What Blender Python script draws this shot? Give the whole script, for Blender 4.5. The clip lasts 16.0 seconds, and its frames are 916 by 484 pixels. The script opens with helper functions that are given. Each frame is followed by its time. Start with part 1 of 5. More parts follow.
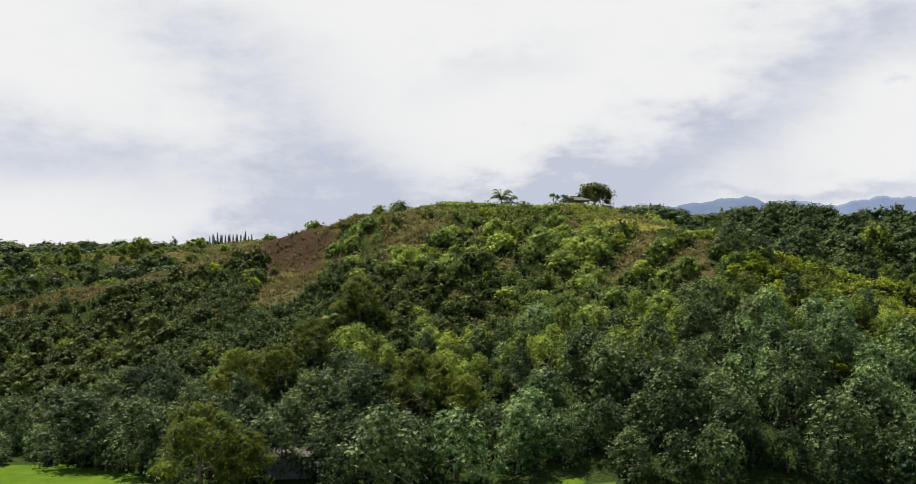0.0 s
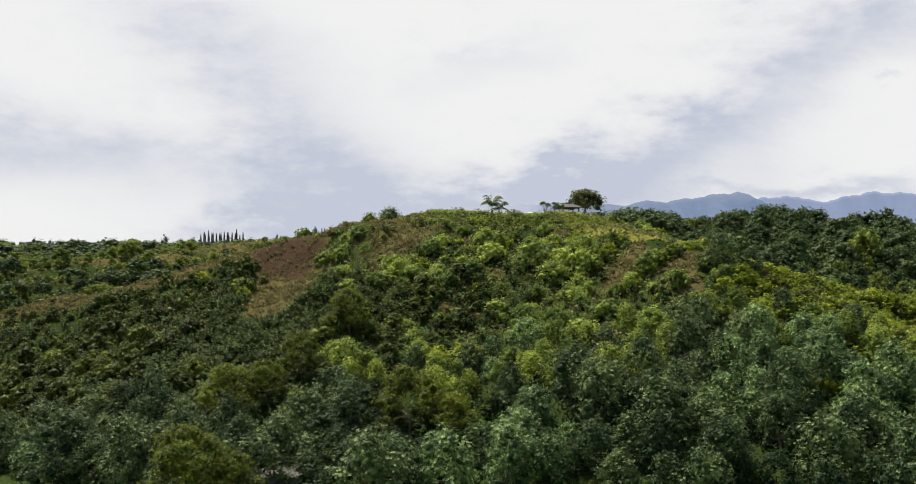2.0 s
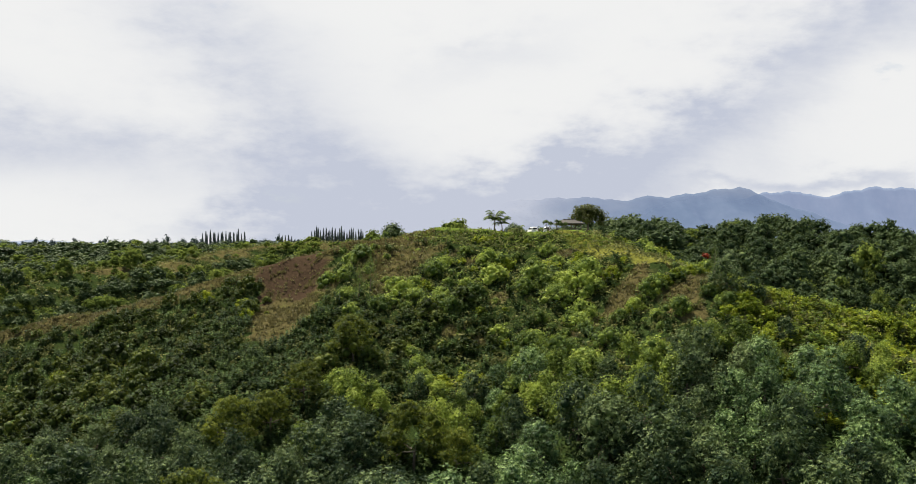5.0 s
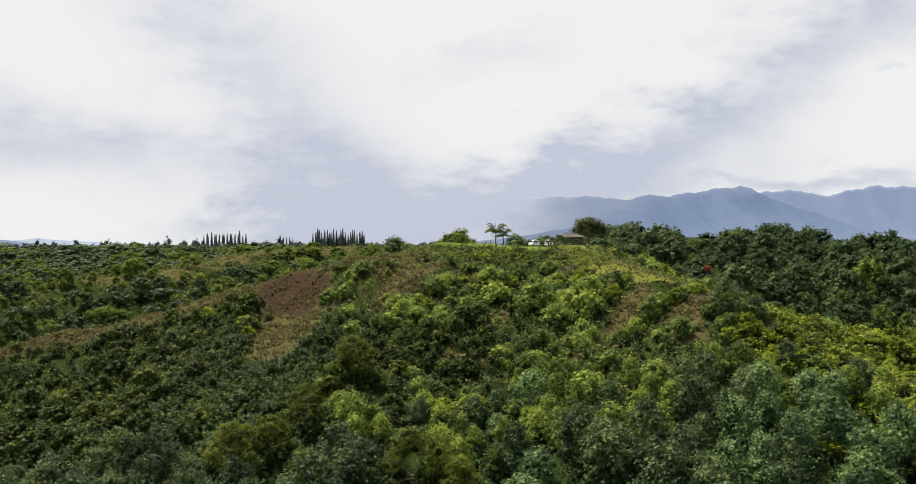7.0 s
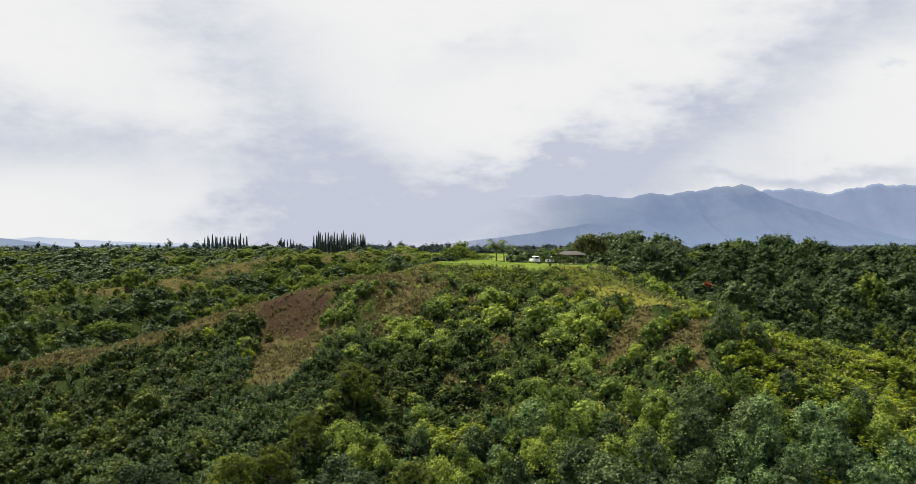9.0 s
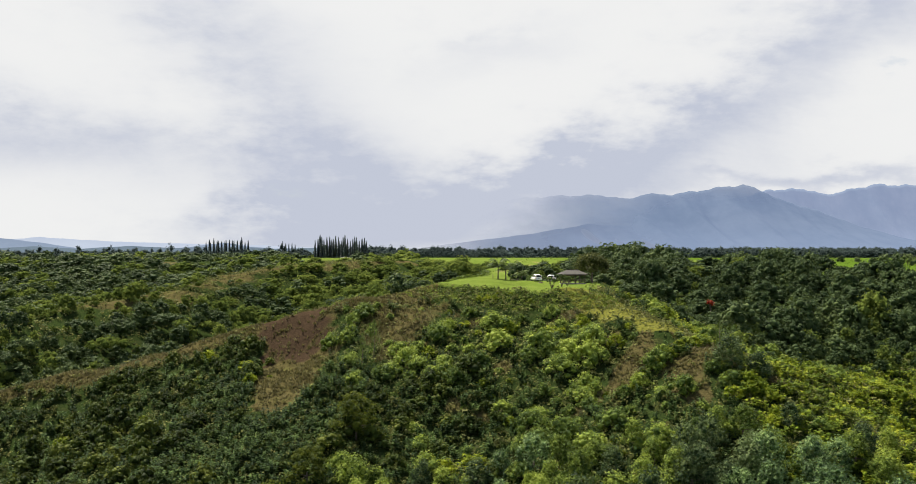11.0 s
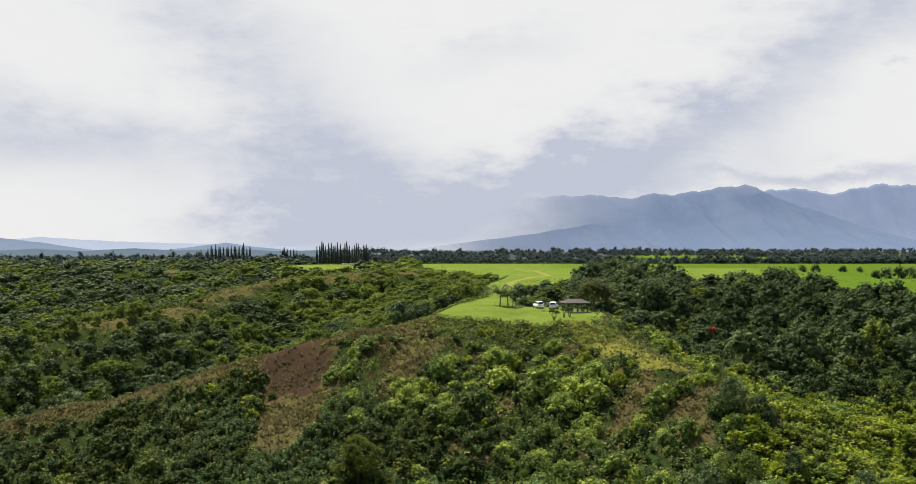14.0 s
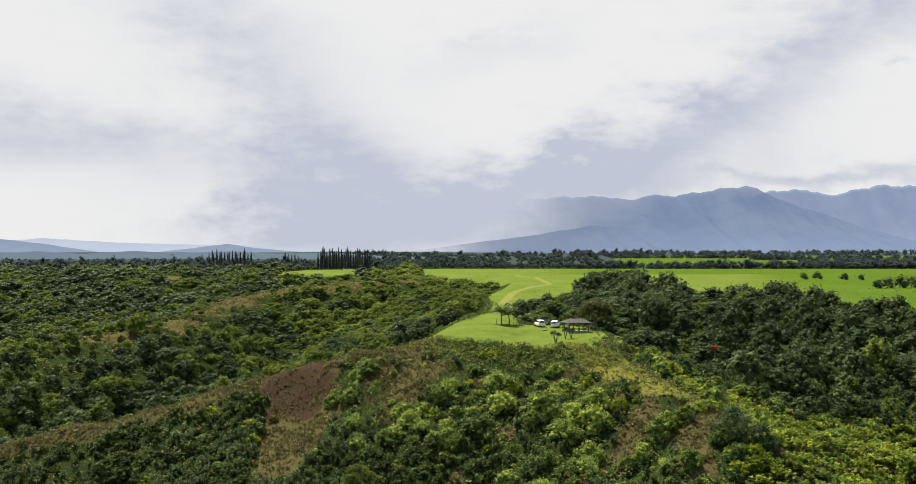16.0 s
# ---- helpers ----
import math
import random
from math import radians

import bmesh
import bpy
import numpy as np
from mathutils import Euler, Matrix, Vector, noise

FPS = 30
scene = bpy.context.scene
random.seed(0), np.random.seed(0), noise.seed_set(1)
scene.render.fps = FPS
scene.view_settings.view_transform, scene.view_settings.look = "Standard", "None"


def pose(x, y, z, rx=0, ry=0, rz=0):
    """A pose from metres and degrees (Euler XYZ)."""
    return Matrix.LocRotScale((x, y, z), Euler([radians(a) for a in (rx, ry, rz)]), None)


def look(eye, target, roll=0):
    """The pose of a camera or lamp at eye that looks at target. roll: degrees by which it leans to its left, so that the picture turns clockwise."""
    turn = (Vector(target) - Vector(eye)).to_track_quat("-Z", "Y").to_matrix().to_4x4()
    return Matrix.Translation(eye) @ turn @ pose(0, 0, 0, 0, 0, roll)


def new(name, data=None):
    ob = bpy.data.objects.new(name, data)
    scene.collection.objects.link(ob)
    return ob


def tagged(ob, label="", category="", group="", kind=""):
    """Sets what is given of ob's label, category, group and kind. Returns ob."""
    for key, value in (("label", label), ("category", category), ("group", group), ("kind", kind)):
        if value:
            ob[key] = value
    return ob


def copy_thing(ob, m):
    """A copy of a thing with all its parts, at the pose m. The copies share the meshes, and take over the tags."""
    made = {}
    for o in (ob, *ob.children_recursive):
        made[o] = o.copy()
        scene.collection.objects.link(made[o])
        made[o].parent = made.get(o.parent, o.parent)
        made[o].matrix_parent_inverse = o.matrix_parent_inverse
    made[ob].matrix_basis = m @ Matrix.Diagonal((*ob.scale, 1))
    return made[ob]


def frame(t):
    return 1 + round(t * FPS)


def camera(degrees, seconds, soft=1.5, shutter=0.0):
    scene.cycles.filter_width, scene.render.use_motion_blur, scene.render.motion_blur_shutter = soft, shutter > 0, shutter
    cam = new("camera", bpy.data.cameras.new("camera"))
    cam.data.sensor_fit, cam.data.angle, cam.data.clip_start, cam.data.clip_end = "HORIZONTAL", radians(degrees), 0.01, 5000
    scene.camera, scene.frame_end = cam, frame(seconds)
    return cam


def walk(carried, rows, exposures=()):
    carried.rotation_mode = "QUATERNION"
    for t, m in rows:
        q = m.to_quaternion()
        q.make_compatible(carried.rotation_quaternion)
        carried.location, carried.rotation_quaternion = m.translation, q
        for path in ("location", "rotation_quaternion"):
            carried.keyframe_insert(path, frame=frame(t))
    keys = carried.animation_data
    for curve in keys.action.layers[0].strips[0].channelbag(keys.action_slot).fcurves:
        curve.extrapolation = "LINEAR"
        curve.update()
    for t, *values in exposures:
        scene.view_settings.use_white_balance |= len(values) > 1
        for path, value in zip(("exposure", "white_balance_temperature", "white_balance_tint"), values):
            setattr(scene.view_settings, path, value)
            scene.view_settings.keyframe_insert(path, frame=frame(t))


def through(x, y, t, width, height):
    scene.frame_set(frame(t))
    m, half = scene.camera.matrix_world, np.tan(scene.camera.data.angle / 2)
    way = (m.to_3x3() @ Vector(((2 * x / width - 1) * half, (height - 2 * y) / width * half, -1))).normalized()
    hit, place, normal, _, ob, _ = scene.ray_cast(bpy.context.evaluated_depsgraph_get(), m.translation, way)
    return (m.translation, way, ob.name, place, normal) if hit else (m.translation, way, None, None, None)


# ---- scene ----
cam = camera(52.0, 16.0, soft=0.5)
PATH = [
    (0.0, pose(0.14, -0.87, 18.00, 91.426, 0, 0.152)),
    (0.5, pose(0.25, -0.79, 18.62, 91.332, 0, 0.037)),
    (1.0, pose(0.32, -0.69, 19.28, 91.252, 0, -0.098)),
    (1.5, pose(0.42, -0.62, 20.03, 91.181, 0, -0.241)),
    (2.0, pose(0.52, -0.61, 20.81, 91.118, 0, -0.328)),
    (2.5, pose(0.46, -0.64, 21.64, 91.050, 0, -0.328)),
    (3.0, pose(0.36, -0.73, 22.52, 90.983, 0, -0.328)),
    (3.5, pose(0.28, -0.83, 23.45, 90.917, 0, -0.321)),
    (4.0, pose(0.22, -0.89, 24.32, 90.853, 0, -0.303)),
    (6.5, pose(0.15, -0.90, 28.74, 90.672, 0, -0.193)),
    (7.0, pose(0.15, -0.89, 29.74, 90.646, 0, -0.182)),
    (7.5, pose(0.20, -0.85, 30.92, 90.606, 0, -0.160)),
    (8.0, pose(0.23, -0.84, 32.05, 90.558, 0, -0.139)),
    (8.5, pose(0.23, -0.78, 33.31, 90.515, 0, -0.131)),
    (9.0, pose(0.23, -0.71, 34.52, 90.486, 0, -0.126)),
    (11.5, pose(0.09, -0.38, 40.50, 90.435, 0, -0.034)),
    (12.0, pose(0.06, -0.35, 41.67, 90.435, 0, -0.027)),
    (12.5, pose(0.09, -0.36, 42.88, 90.414, 0, -0.003)),
    (13.0, pose(0.04, -0.33, 44.05, 90.392, 0, 0.013)),
    (13.5, pose(0.04, -0.29, 45.24, 90.367, 0, 0.019)),
    (14.0, pose(0.05, -0.24, 46.44, 90.345, 0, 0.056)),
    (14.5, pose(0.04, -0.16, 47.58, 90.342, 0, 0.074)),
    (15.0, pose(0.02, -0.10, 48.74, 90.353, 0, 0.095)),
    (15.5, pose(0.01, -0.05, 49.89, 90.352, 0, 0.107)),
    (16.0, pose(-0.00, 0.00, 51.06, 90.356, 0, 0.123)),
]
walk(cam, PATH, [(0.0, 1.02), (9.0, 1.02), (16.0, 0.97)])

# ---------------------------------------------------------------- sky and sun
SUN_ELEV, SUN_AZ = 57.0, -34.0          # azimuth from straight ahead (+y), minus is to the left
sun_dir = Vector((math.sin(radians(SUN_AZ)) * math.cos(radians(SUN_ELEV)),
                  math.cos(radians(SUN_AZ)) * math.cos(radians(SUN_ELEV)), math.sin(radians(SUN_ELEV))))


class Nodes:
    """A short hand for building node trees."""

    def __init__(self, tree):
        self.tree = tree

    def add(self, kind, **props):
        n = self.tree.nodes.new(kind)
        for k, v in props.items():
            if k == "op":
                n.operation = v
            elif k == "blend":
                n.blend_type = v
            elif k == "dtype":
                n.data_type = v
            elif k == "attr":
                n.attribute_name = v
            elif k == "sky":
                n.sky_type = v
        return n

    def plug(self, socket, v):
        if isinstance(v, bpy.types.NodeSocket):
            self.tree.links.new(v, socket)
        else:
            socket.default_value = v

    def math(self, op, a, b=0.0, c=0.0, clamp=False):
        n = self.add("ShaderNodeMath", op=op)
        n.use_clamp = clamp
        self.plug(n.inputs[0], a)
        self.plug(n.inputs[1], b)
        self.plug(n.inputs[2], c)
        return n.outputs[0]

    def mix(self, f, a, b, blend="MIX"):
        n = self.add("ShaderNodeMix", dtype="RGBA", blend=blend)
        self.plug(n.inputs[0], f)
        self.plug(n.inputs[6], a)
        self.plug(n.inputs[7], b)
        return n.outputs[2]

    def noise(self, vec, scale, detail=4.0, rough=0.55):
        n = self.add("ShaderNodeTexNoise")
        if vec is not None:
            self.plug(n.inputs["Vector"], vec)
        self.plug(n.inputs["Scale"], scale)
        self.plug(n.inputs["Detail"], detail)
        self.plug(n.inputs["Roughness"], rough)
        return n.outputs[0]

    def span(self, v, a, b, c=0.0, d=1.0):
        n = self.add("ShaderNodeMapRange")
        n.interpolation_type = "SMOOTHSTEP"
        for i, x in enumerate((v, a, b, c, d)):
            self.plug(n.inputs[i], x)
        return n.outputs[0]


def make_world():
    world = bpy.data.worlds.new("sky")
    world.use_nodes = True
    scene.world = world
    t = Nodes(world.node_tree)
    bg = world.node_tree.nodes["Background"]
    sky = t.add("ShaderNodeTexSky", sky="NISHITA")
    sky.sun_disc = False
    sky.sun_elevation, sky.sun_rotation = radians(SUN_ELEV), radians(SUN_AZ)
    co = t.add("ShaderNodeTexCoord").outputs["Generated"]
    sep = t.add("ShaderNodeSeparateXYZ")
    t.plug(sep.inputs[0], co)
    x, y, z = sep.outputs
    az = t.math("ARCTAN2", x, y)                      # radians from straight ahead
    el = t.math("ARCSINE", z)
    # streaky cloud field, stretched along the horizon
    comb = t.add("ShaderNodeCombineXYZ")
    t.plug(comb.inputs[0], az)
    t.plug(comb.inputs[1], t.math("MULTIPLY", el, 2.2))
    big = t.noise(comb.outputs[0], 4.2, 5.0, 0.55)
    fine = t.noise(comb.outputs[0], 13.0, 5.0, 0.6)
    warp_a = t.math("MULTIPLY_ADD", big, 0.20, t.math("MULTIPLY_ADD", fine, 0.11, -0.155))
    azw = t.math("ADD", az, warp_a)
    elw = t.math("ADD", el, t.math("MULTIPLY", warp_a, -0.5))

    def bank(ca, ce, ra, re, turn, power):
        """A soft-edged grey bank of cloud, in degrees."""
        c, s = math.cos(radians(turn)), math.sin(radians(turn))
        da = t.math("SUBTRACT", azw, radians(ca))
        de = t.math("SUBTRACT", elw, radians(ce))
        u = t.math("ADD", t.math("MULTIPLY", da, c / radians(ra)), t.math("MULTIPLY", de, s / radians(ra)))
        v = t.math("ADD", t.math("MULTIPLY", da, -s / radians(re)), t.math("MULTIPLY", de, c / radians(re)))
        d = t.math("ADD", t.math("MULTIPLY", u, u), t.math("MULTIPLY", v, v))
        return t.math("MULTIPLY", t.math("EXPONENT", t.math("MULTIPLY", d, -1.0)), power)

    banks = [(-5, 0.7, 8.0, 1.7, 3, 0.75), (-25, 6.4, 10, 2.2, -8, 0.8), (-11.5, 9.0, 8.0, 3.2, -32, 0.62), (-8.5, 5.2, 7.0, 2.2, -8, 0.6), (13, 7.2, 9.5, 2.6, 24, 0.9),
             (-6, 2.2, 9.0, 2.2, 8, 0.8), (8, 4.2, 9.0, 1.5, 6, 0.75), (25, 13.2, 7.0, 2.4, 12, 0.6), (2, 12.0, 5.0, 1.6, 20, 0.3),
             (-15, 14.0, 8.0, 2.2, -14, 0.3), (21, 4.1, 6.5, 0.7, 3, 0.8)]
    grey = None
    for b in banks:
        k = bank(*b)
        grey = k if grey is None else t.math("ADD", grey, k)
    # away from the view the cover goes on as plain broken cloud
    ahead = t.span(y, 0.55, 0.85)
    rest = t.span(big, 0.42, 0.68, 0.0, 0.8)
    grey = t.math("ADD", t.math("MULTIPLY", grey, ahead),
                  t.math("MULTIPLY", rest, t.math("SUBTRACT", 1.0, ahead)))
    wisp = t.noise(comb.outputs[0], 34.0, 4.0, 0.6)
    tex = t.math("MULTIPLY_ADD", fine, 0.75, t.math("MULTIPLY", wisp, 0.25))
    grey = t.math("ADD", t.math("MULTIPLY", grey, t.span(tex, 0.3, 0.7, 0.68, 1.24)), t.span(tex, 0.5, 0.75, 0.0, 0.10))
    grey = t.math("MINIMUM", t.span(grey, -0.25, 1.35, -0.02, 1.15), 1.1)
    cloud = t.mix(grey, (0.86, 0.86, 0.85, 1), (0.525, 0.56, 0.66, 1))
    blue = t.mix(0.1, (0, 0, 0, 1), sky.outputs[0])
    gap = t.math("MULTIPLY", t.span(fine, 0.60, 0.72), t.span(big, 0.55, 0.65, 0.0, 0.25))
    # high overhead, where the sun stands, the cover breaks up and blue shows
    above = t.math("MULTIPLY", t.span(el, radians(24), radians(48)), t.span(big, 0.3, 0.6, 0.9, 0.55))
    # the cloud piles up over the mountains; behind, over the sea, the sky is mostly clear
    astern = t.math("MULTIPLY", t.span(y, 0.45, -0.15), t.span(big, 0.35, 0.62, 1.0, 0.5))
    t.plug(bg.inputs[0], t.mix(t.math("MAXIMUM", t.math("MAXIMUM", gap, above), astern), cloud, blue))
    bg.inputs[1].default_value = 0.515


make_world()
sun = new("sun", bpy.data.lights.new("sun", "SUN"))
sun.data.energy, sun.data.angle, sun.data.color = 5.0, radians(1.0), (1.0, 0.92, 0.76)
sun.matrix_world = look(sun_dir * 300, (0, 0, 0))


# ---------------------------------------------------------------- materials
def material(name):
    m = bpy.data.materials.new(name)
    m.use_nodes = True
    return m, Nodes(m.node_tree), m.node_tree.nodes["Principled BSDF"]


def leaf_material(name, dark, mid, light, rough=0.5, gloss=0.35, through=0.25, patch=7.0, solo=True, leafvar=0.6, plantvar=0.85):
    """Foliage: leaf-by-leaf, plant-by-plant and patch-by-patch variation, with some light passing through."""
    m, t, b = material(name)
    geo = t.add("ShaderNodeNewGeometry")
    info = t.add("ShaderNodeObjectInfo")
    wide = t.noise(geo.outputs["Position"], 1.0 / patch, 2.0)
    leafy = geo.outputs["Random Per Island"]
    plant = info.outputs["Random"] if solo else t.add("ShaderNodeAttribute", attr="tone").outputs["Fac"]
    k = t.math("ADD", t.math("MULTIPLY", leafy, leafvar), t.math("MULTIPLY_ADD", plant, plantvar, 0.2 - 0.5 * plantvar - 0.35 * leafvar))
    k = t.math("ADD", k, t.span(wide, 0.35, 0.65, -0.08, 0.32))
    tuft = t.noise(geo.outputs["Position"], 0.95, 2.0, 0.6)      # metre-wide bunches vary lighter and darker
    k = t.math("ADD", k, t.span(tuft, 0.38, 0.62, -0.3, 0.3))
    lo = t.mix(t.span(k, 0.0, 0.5), (*dark, 1), (*mid, 1))
    col = t.mix(t.span(k, 0.5, 1.05), lo, (*light, 1))
    t.plug(b.inputs["Base Color"], col)
    b.inputs["Roughness"].default_value = rough
    b.inputs["Specular IOR Level"].default_value = gloss * 0.4
    bp = t.add("ShaderNodeBump")
    bp.inputs["Strength"].default_value = 0.7
    bp.inputs["Distance"].default_value = 0.3
    t.plug(bp.inputs["Height"], t.noise(geo.outputs["Position"], 2.6, 3.0, 0.65))
    t.plug(b.inputs["Normal"], bp.outputs[0])
    tr = t.add("ShaderNodeBsdfTranslucent")
    t.plug(tr.inputs[0], t.mix(0.5, col, (*light, 1)))
    mx = t.add("ShaderNodeMixShader")
    mx.inputs[0].default_value = through
    out = m.node_tree.nodes["Material Output"]
    m.node_tree.links.new(b.outputs[0], mx.inputs[1])
    m.node_tree.links.new(tr.outputs[0], mx.inputs[2])
    m.node_tree.links.new(mx.outputs[0], out.inputs[0])
    return m


def plain_material(name, a, b_col, scale=3.0, rough=0.7, metal=0.0, bump=0.3):
    m, t, b = material(name)
    co = t.add("ShaderNodeTexCoord").outputs["Object"]
    n = t.noise(co, scale, 5.0)
    n2 = t.noise(co, scale * 7, 3.0)
    k = t.math("MULTIPLY_ADD", n2, 0.35, t.math("MULTIPLY", n, 0.65))
    t.plug(b.inputs["Base Color"], t.mix(t.span(k, 0.35, 0.65), (*a, 1), (*b_col, 1)))
    b.inputs["Roughness"].default_value, b.inputs["Metallic"].default_value = rough, metal
    bp = t.add("ShaderNodeBump")
    bp.inputs["Strength"].default_value = bump
    bp.inputs["Distance"].default_value = 0.02
    t.plug(bp.inputs["Height"], n2)
    t.plug(b.inputs["Normal"], bp.outputs[0])
    return m


LEAF = leaf_material("broad_leaves", (0.014, 0.032, 0.015), (0.049, 0.081, 0.033), (0.156, 0.204, 0.077), gloss=0.15, leafvar=0.75, through=0.15)
# Shaded copy of the thicket leaves: cloud shade is put into the colour.
LEAF_THICK_SHADE = leaf_material("shaded_thicket_leaves", (0.014, 0.025, 0.006), (0.048, 0.071, 0.014), (0.128, 0.151, 0.025), gloss=0.1, through=0.18, solo=False, leafvar=0.2)
# Lightened leaves: the glare of the air over the slope is painted in.
LEAF_SLOPE = leaf_material("slope_shrub_leaves", (0.051, 0.088, 0.020), (0.176, 0.244, 0.046), (0.326, 0.394, 0.065), gloss=0.15, leafvar=0.65, through=0.2)
# Lit copy of the broad leaves: sunlight is put into the colour.
LEAF_SUNNY = leaf_material("sunny_tree_leaves", (0.037, 0.067, 0.014), (0.157, 0.222, 0.038), (0.308, 0.374, 0.061), gloss=0.15, leafvar=0.7, through=0.18)
# Same glare put into the thicket's leaf colour.
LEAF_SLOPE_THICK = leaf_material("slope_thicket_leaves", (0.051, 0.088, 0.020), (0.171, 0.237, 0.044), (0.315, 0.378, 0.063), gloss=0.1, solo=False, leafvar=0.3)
LEAF_LOW = leaf_material("low_ground_cover", (0.055, 0.072, 0.022), (0.135, 0.152, 0.044), (0.25, 0.245, 0.085), gloss=0.1, patch=5.0, solo=False)
LEAF_PALE = leaf_material("pale_candlenut_leaves", (0.023, 0.053, 0.02), (0.086, 0.15, 0.05), (0.28, 0.39, 0.138), rough=0.4, gloss=0.25, leafvar=0.95, plantvar=0.5, through=0.15)
LEAF_GOLD = leaf_material("yellow_green_feathery_leaves", (0.028, 0.046, 0.01), (0.085, 0.115, 0.018), (0.22, 0.245, 0.034), gloss=0.12, through=0.35)
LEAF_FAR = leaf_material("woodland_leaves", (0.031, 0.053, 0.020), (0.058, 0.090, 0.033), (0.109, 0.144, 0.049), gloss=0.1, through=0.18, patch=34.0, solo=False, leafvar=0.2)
LEAF_CANE = leaf_material("cane_leaves", (0.012, 0.028, 0.009), (0.042, 0.079, 0.021), (0.115, 0.172, 0.046), gloss=0.1, through=0.2, patch=12.0, solo=False)
LEAF_FIELD = leaf_material("field_tree_leaves", (0.034, 0.056, 0.022), (0.070, 0.105, 0.040), (0.14, 0.18, 0.07), gloss=0.1)
# Lit copy of the woodland leaves: sunlight is put into the colour.
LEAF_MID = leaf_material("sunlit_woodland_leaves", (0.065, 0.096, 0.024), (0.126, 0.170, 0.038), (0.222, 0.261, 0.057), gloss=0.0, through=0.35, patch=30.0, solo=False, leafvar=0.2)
# Distance haze is put into this blue-grey leaf colour.
LEAF_BELT = leaf_material("hazed_belt_leaves", (0.055, 0.076, 0.076), (0.066, 0.090, 0.087), (0.083, 0.108, 0.096), gloss=0.0, through=0.45, patch=60.0, solo=False, leafvar=0.1)
LEAF_LIME_LOW = leaf_material("lime_undergrowth_leaves", (0.052, 0.09, 0.01), (0.155, 0.22, 0.018), (0.34, 0.375, 0.03), gloss=0.12, through=0.25, solo=False)
LEAF_LIME = leaf_material("lime_green_leaves", (0.070, 0.108, 0.010), (0.168, 0.224, 0.019), (0.347, 0.393, 0.033), gloss=0.12, through=0.35)
LEAF_POD = leaf_material("olive_brown_leaves", (0.04, 0.05, 0.017), (0.092, 0.106, 0.033), (0.17, 0.182, 0.058), gloss=0.1)
LEAF_PALM = leaf_material("palm_fronds", (0.03, 0.055, 0.014), (0.07, 0.11, 0.024), (0.13, 0.17, 0.045), rough=0.5, gloss=0.2)
# Pale blue-grey needles: the air's haze is painted into the colour.
LEAF_PINE = leaf_material("hazed_pine_needles", (0.085, 0.112, 0.118), (0.115, 0.145, 0.148), (0.15, 0.182, 0.178), through=0.4)
FLOWERS = leaf_material("red_blossom", (0.14, 0.015, 0.008), (0.26, 0.028, 0.012), (0.36, 0.055, 0.02))
DRY = leaf_material("dry_grass", (0.065, 0.059, 0.022), (0.128, 0.115, 0.045), (0.219, 0.198, 0.083), patch=4.0, solo=False)
GREEN_GRASS = leaf_material("meadow_tufts", (0.043, 0.076, 0.010), (0.102, 0.162, 0.017), (0.212, 0.272, 0.034), patch=9.0, solo=False)
BARK = plain_material("bark", (0.06, 0.045, 0.032), (0.17, 0.135, 0.10), 4.0, 0.9, 0, 0.8)
ROOF = plain_material("weathered_shingle_roof", (0.026, 0.024, 0.022), (0.055, 0.050, 0.045), 2.0, 0.95)
TIMBER = plain_material("dark_timber", (0.05, 0.035, 0.025), (0.12, 0.085, 0.055), 5.0, 0.75)
PALE_TIMBER = plain_material("grey_timber", (0.25, 0.23, 0.20), (0.40, 0.37, 0.33), 5.0, 0.8)
WHITE_PAINT = plain_material("white_car_paint", (0.74, 0.74, 0.73), (0.82, 0.82, 0.81), 0.7, 0.25, 0, 0.0)
TYRE = plain_material("tyre_rubber", (0.012, 0.012, 0.012), (0.03, 0.03, 0.03), 8.0, 0.85)
STEEL = plain_material("alloy", (0.45, 0.45, 0.46), (0.6, 0.6, 0.61), 8.0, 0.35, 0.9, 0.0)
DARK_GLASS = plain_material("dark_car_glass", (0.012, 0.014, 0.016), (0.02, 0.022, 0.025), 1.0, 0.06, 0, 0.0)
RED_LENS = plain_material("red_lens", (0.35, 0.02, 0.015), (0.45, 0.03, 0.02), 3.0, 0.2)
TIN = plain_material("grey_corrugated_sheet", (0.07, 0.075, 0.08), (0.14, 0.145, 0.15), 1.2, 0.7, 0.0)
CONCRETE = plain_material("concrete", (0.20, 0.19, 0.17), (0.31, 0.30, 0.28), 2.0, 0.85)


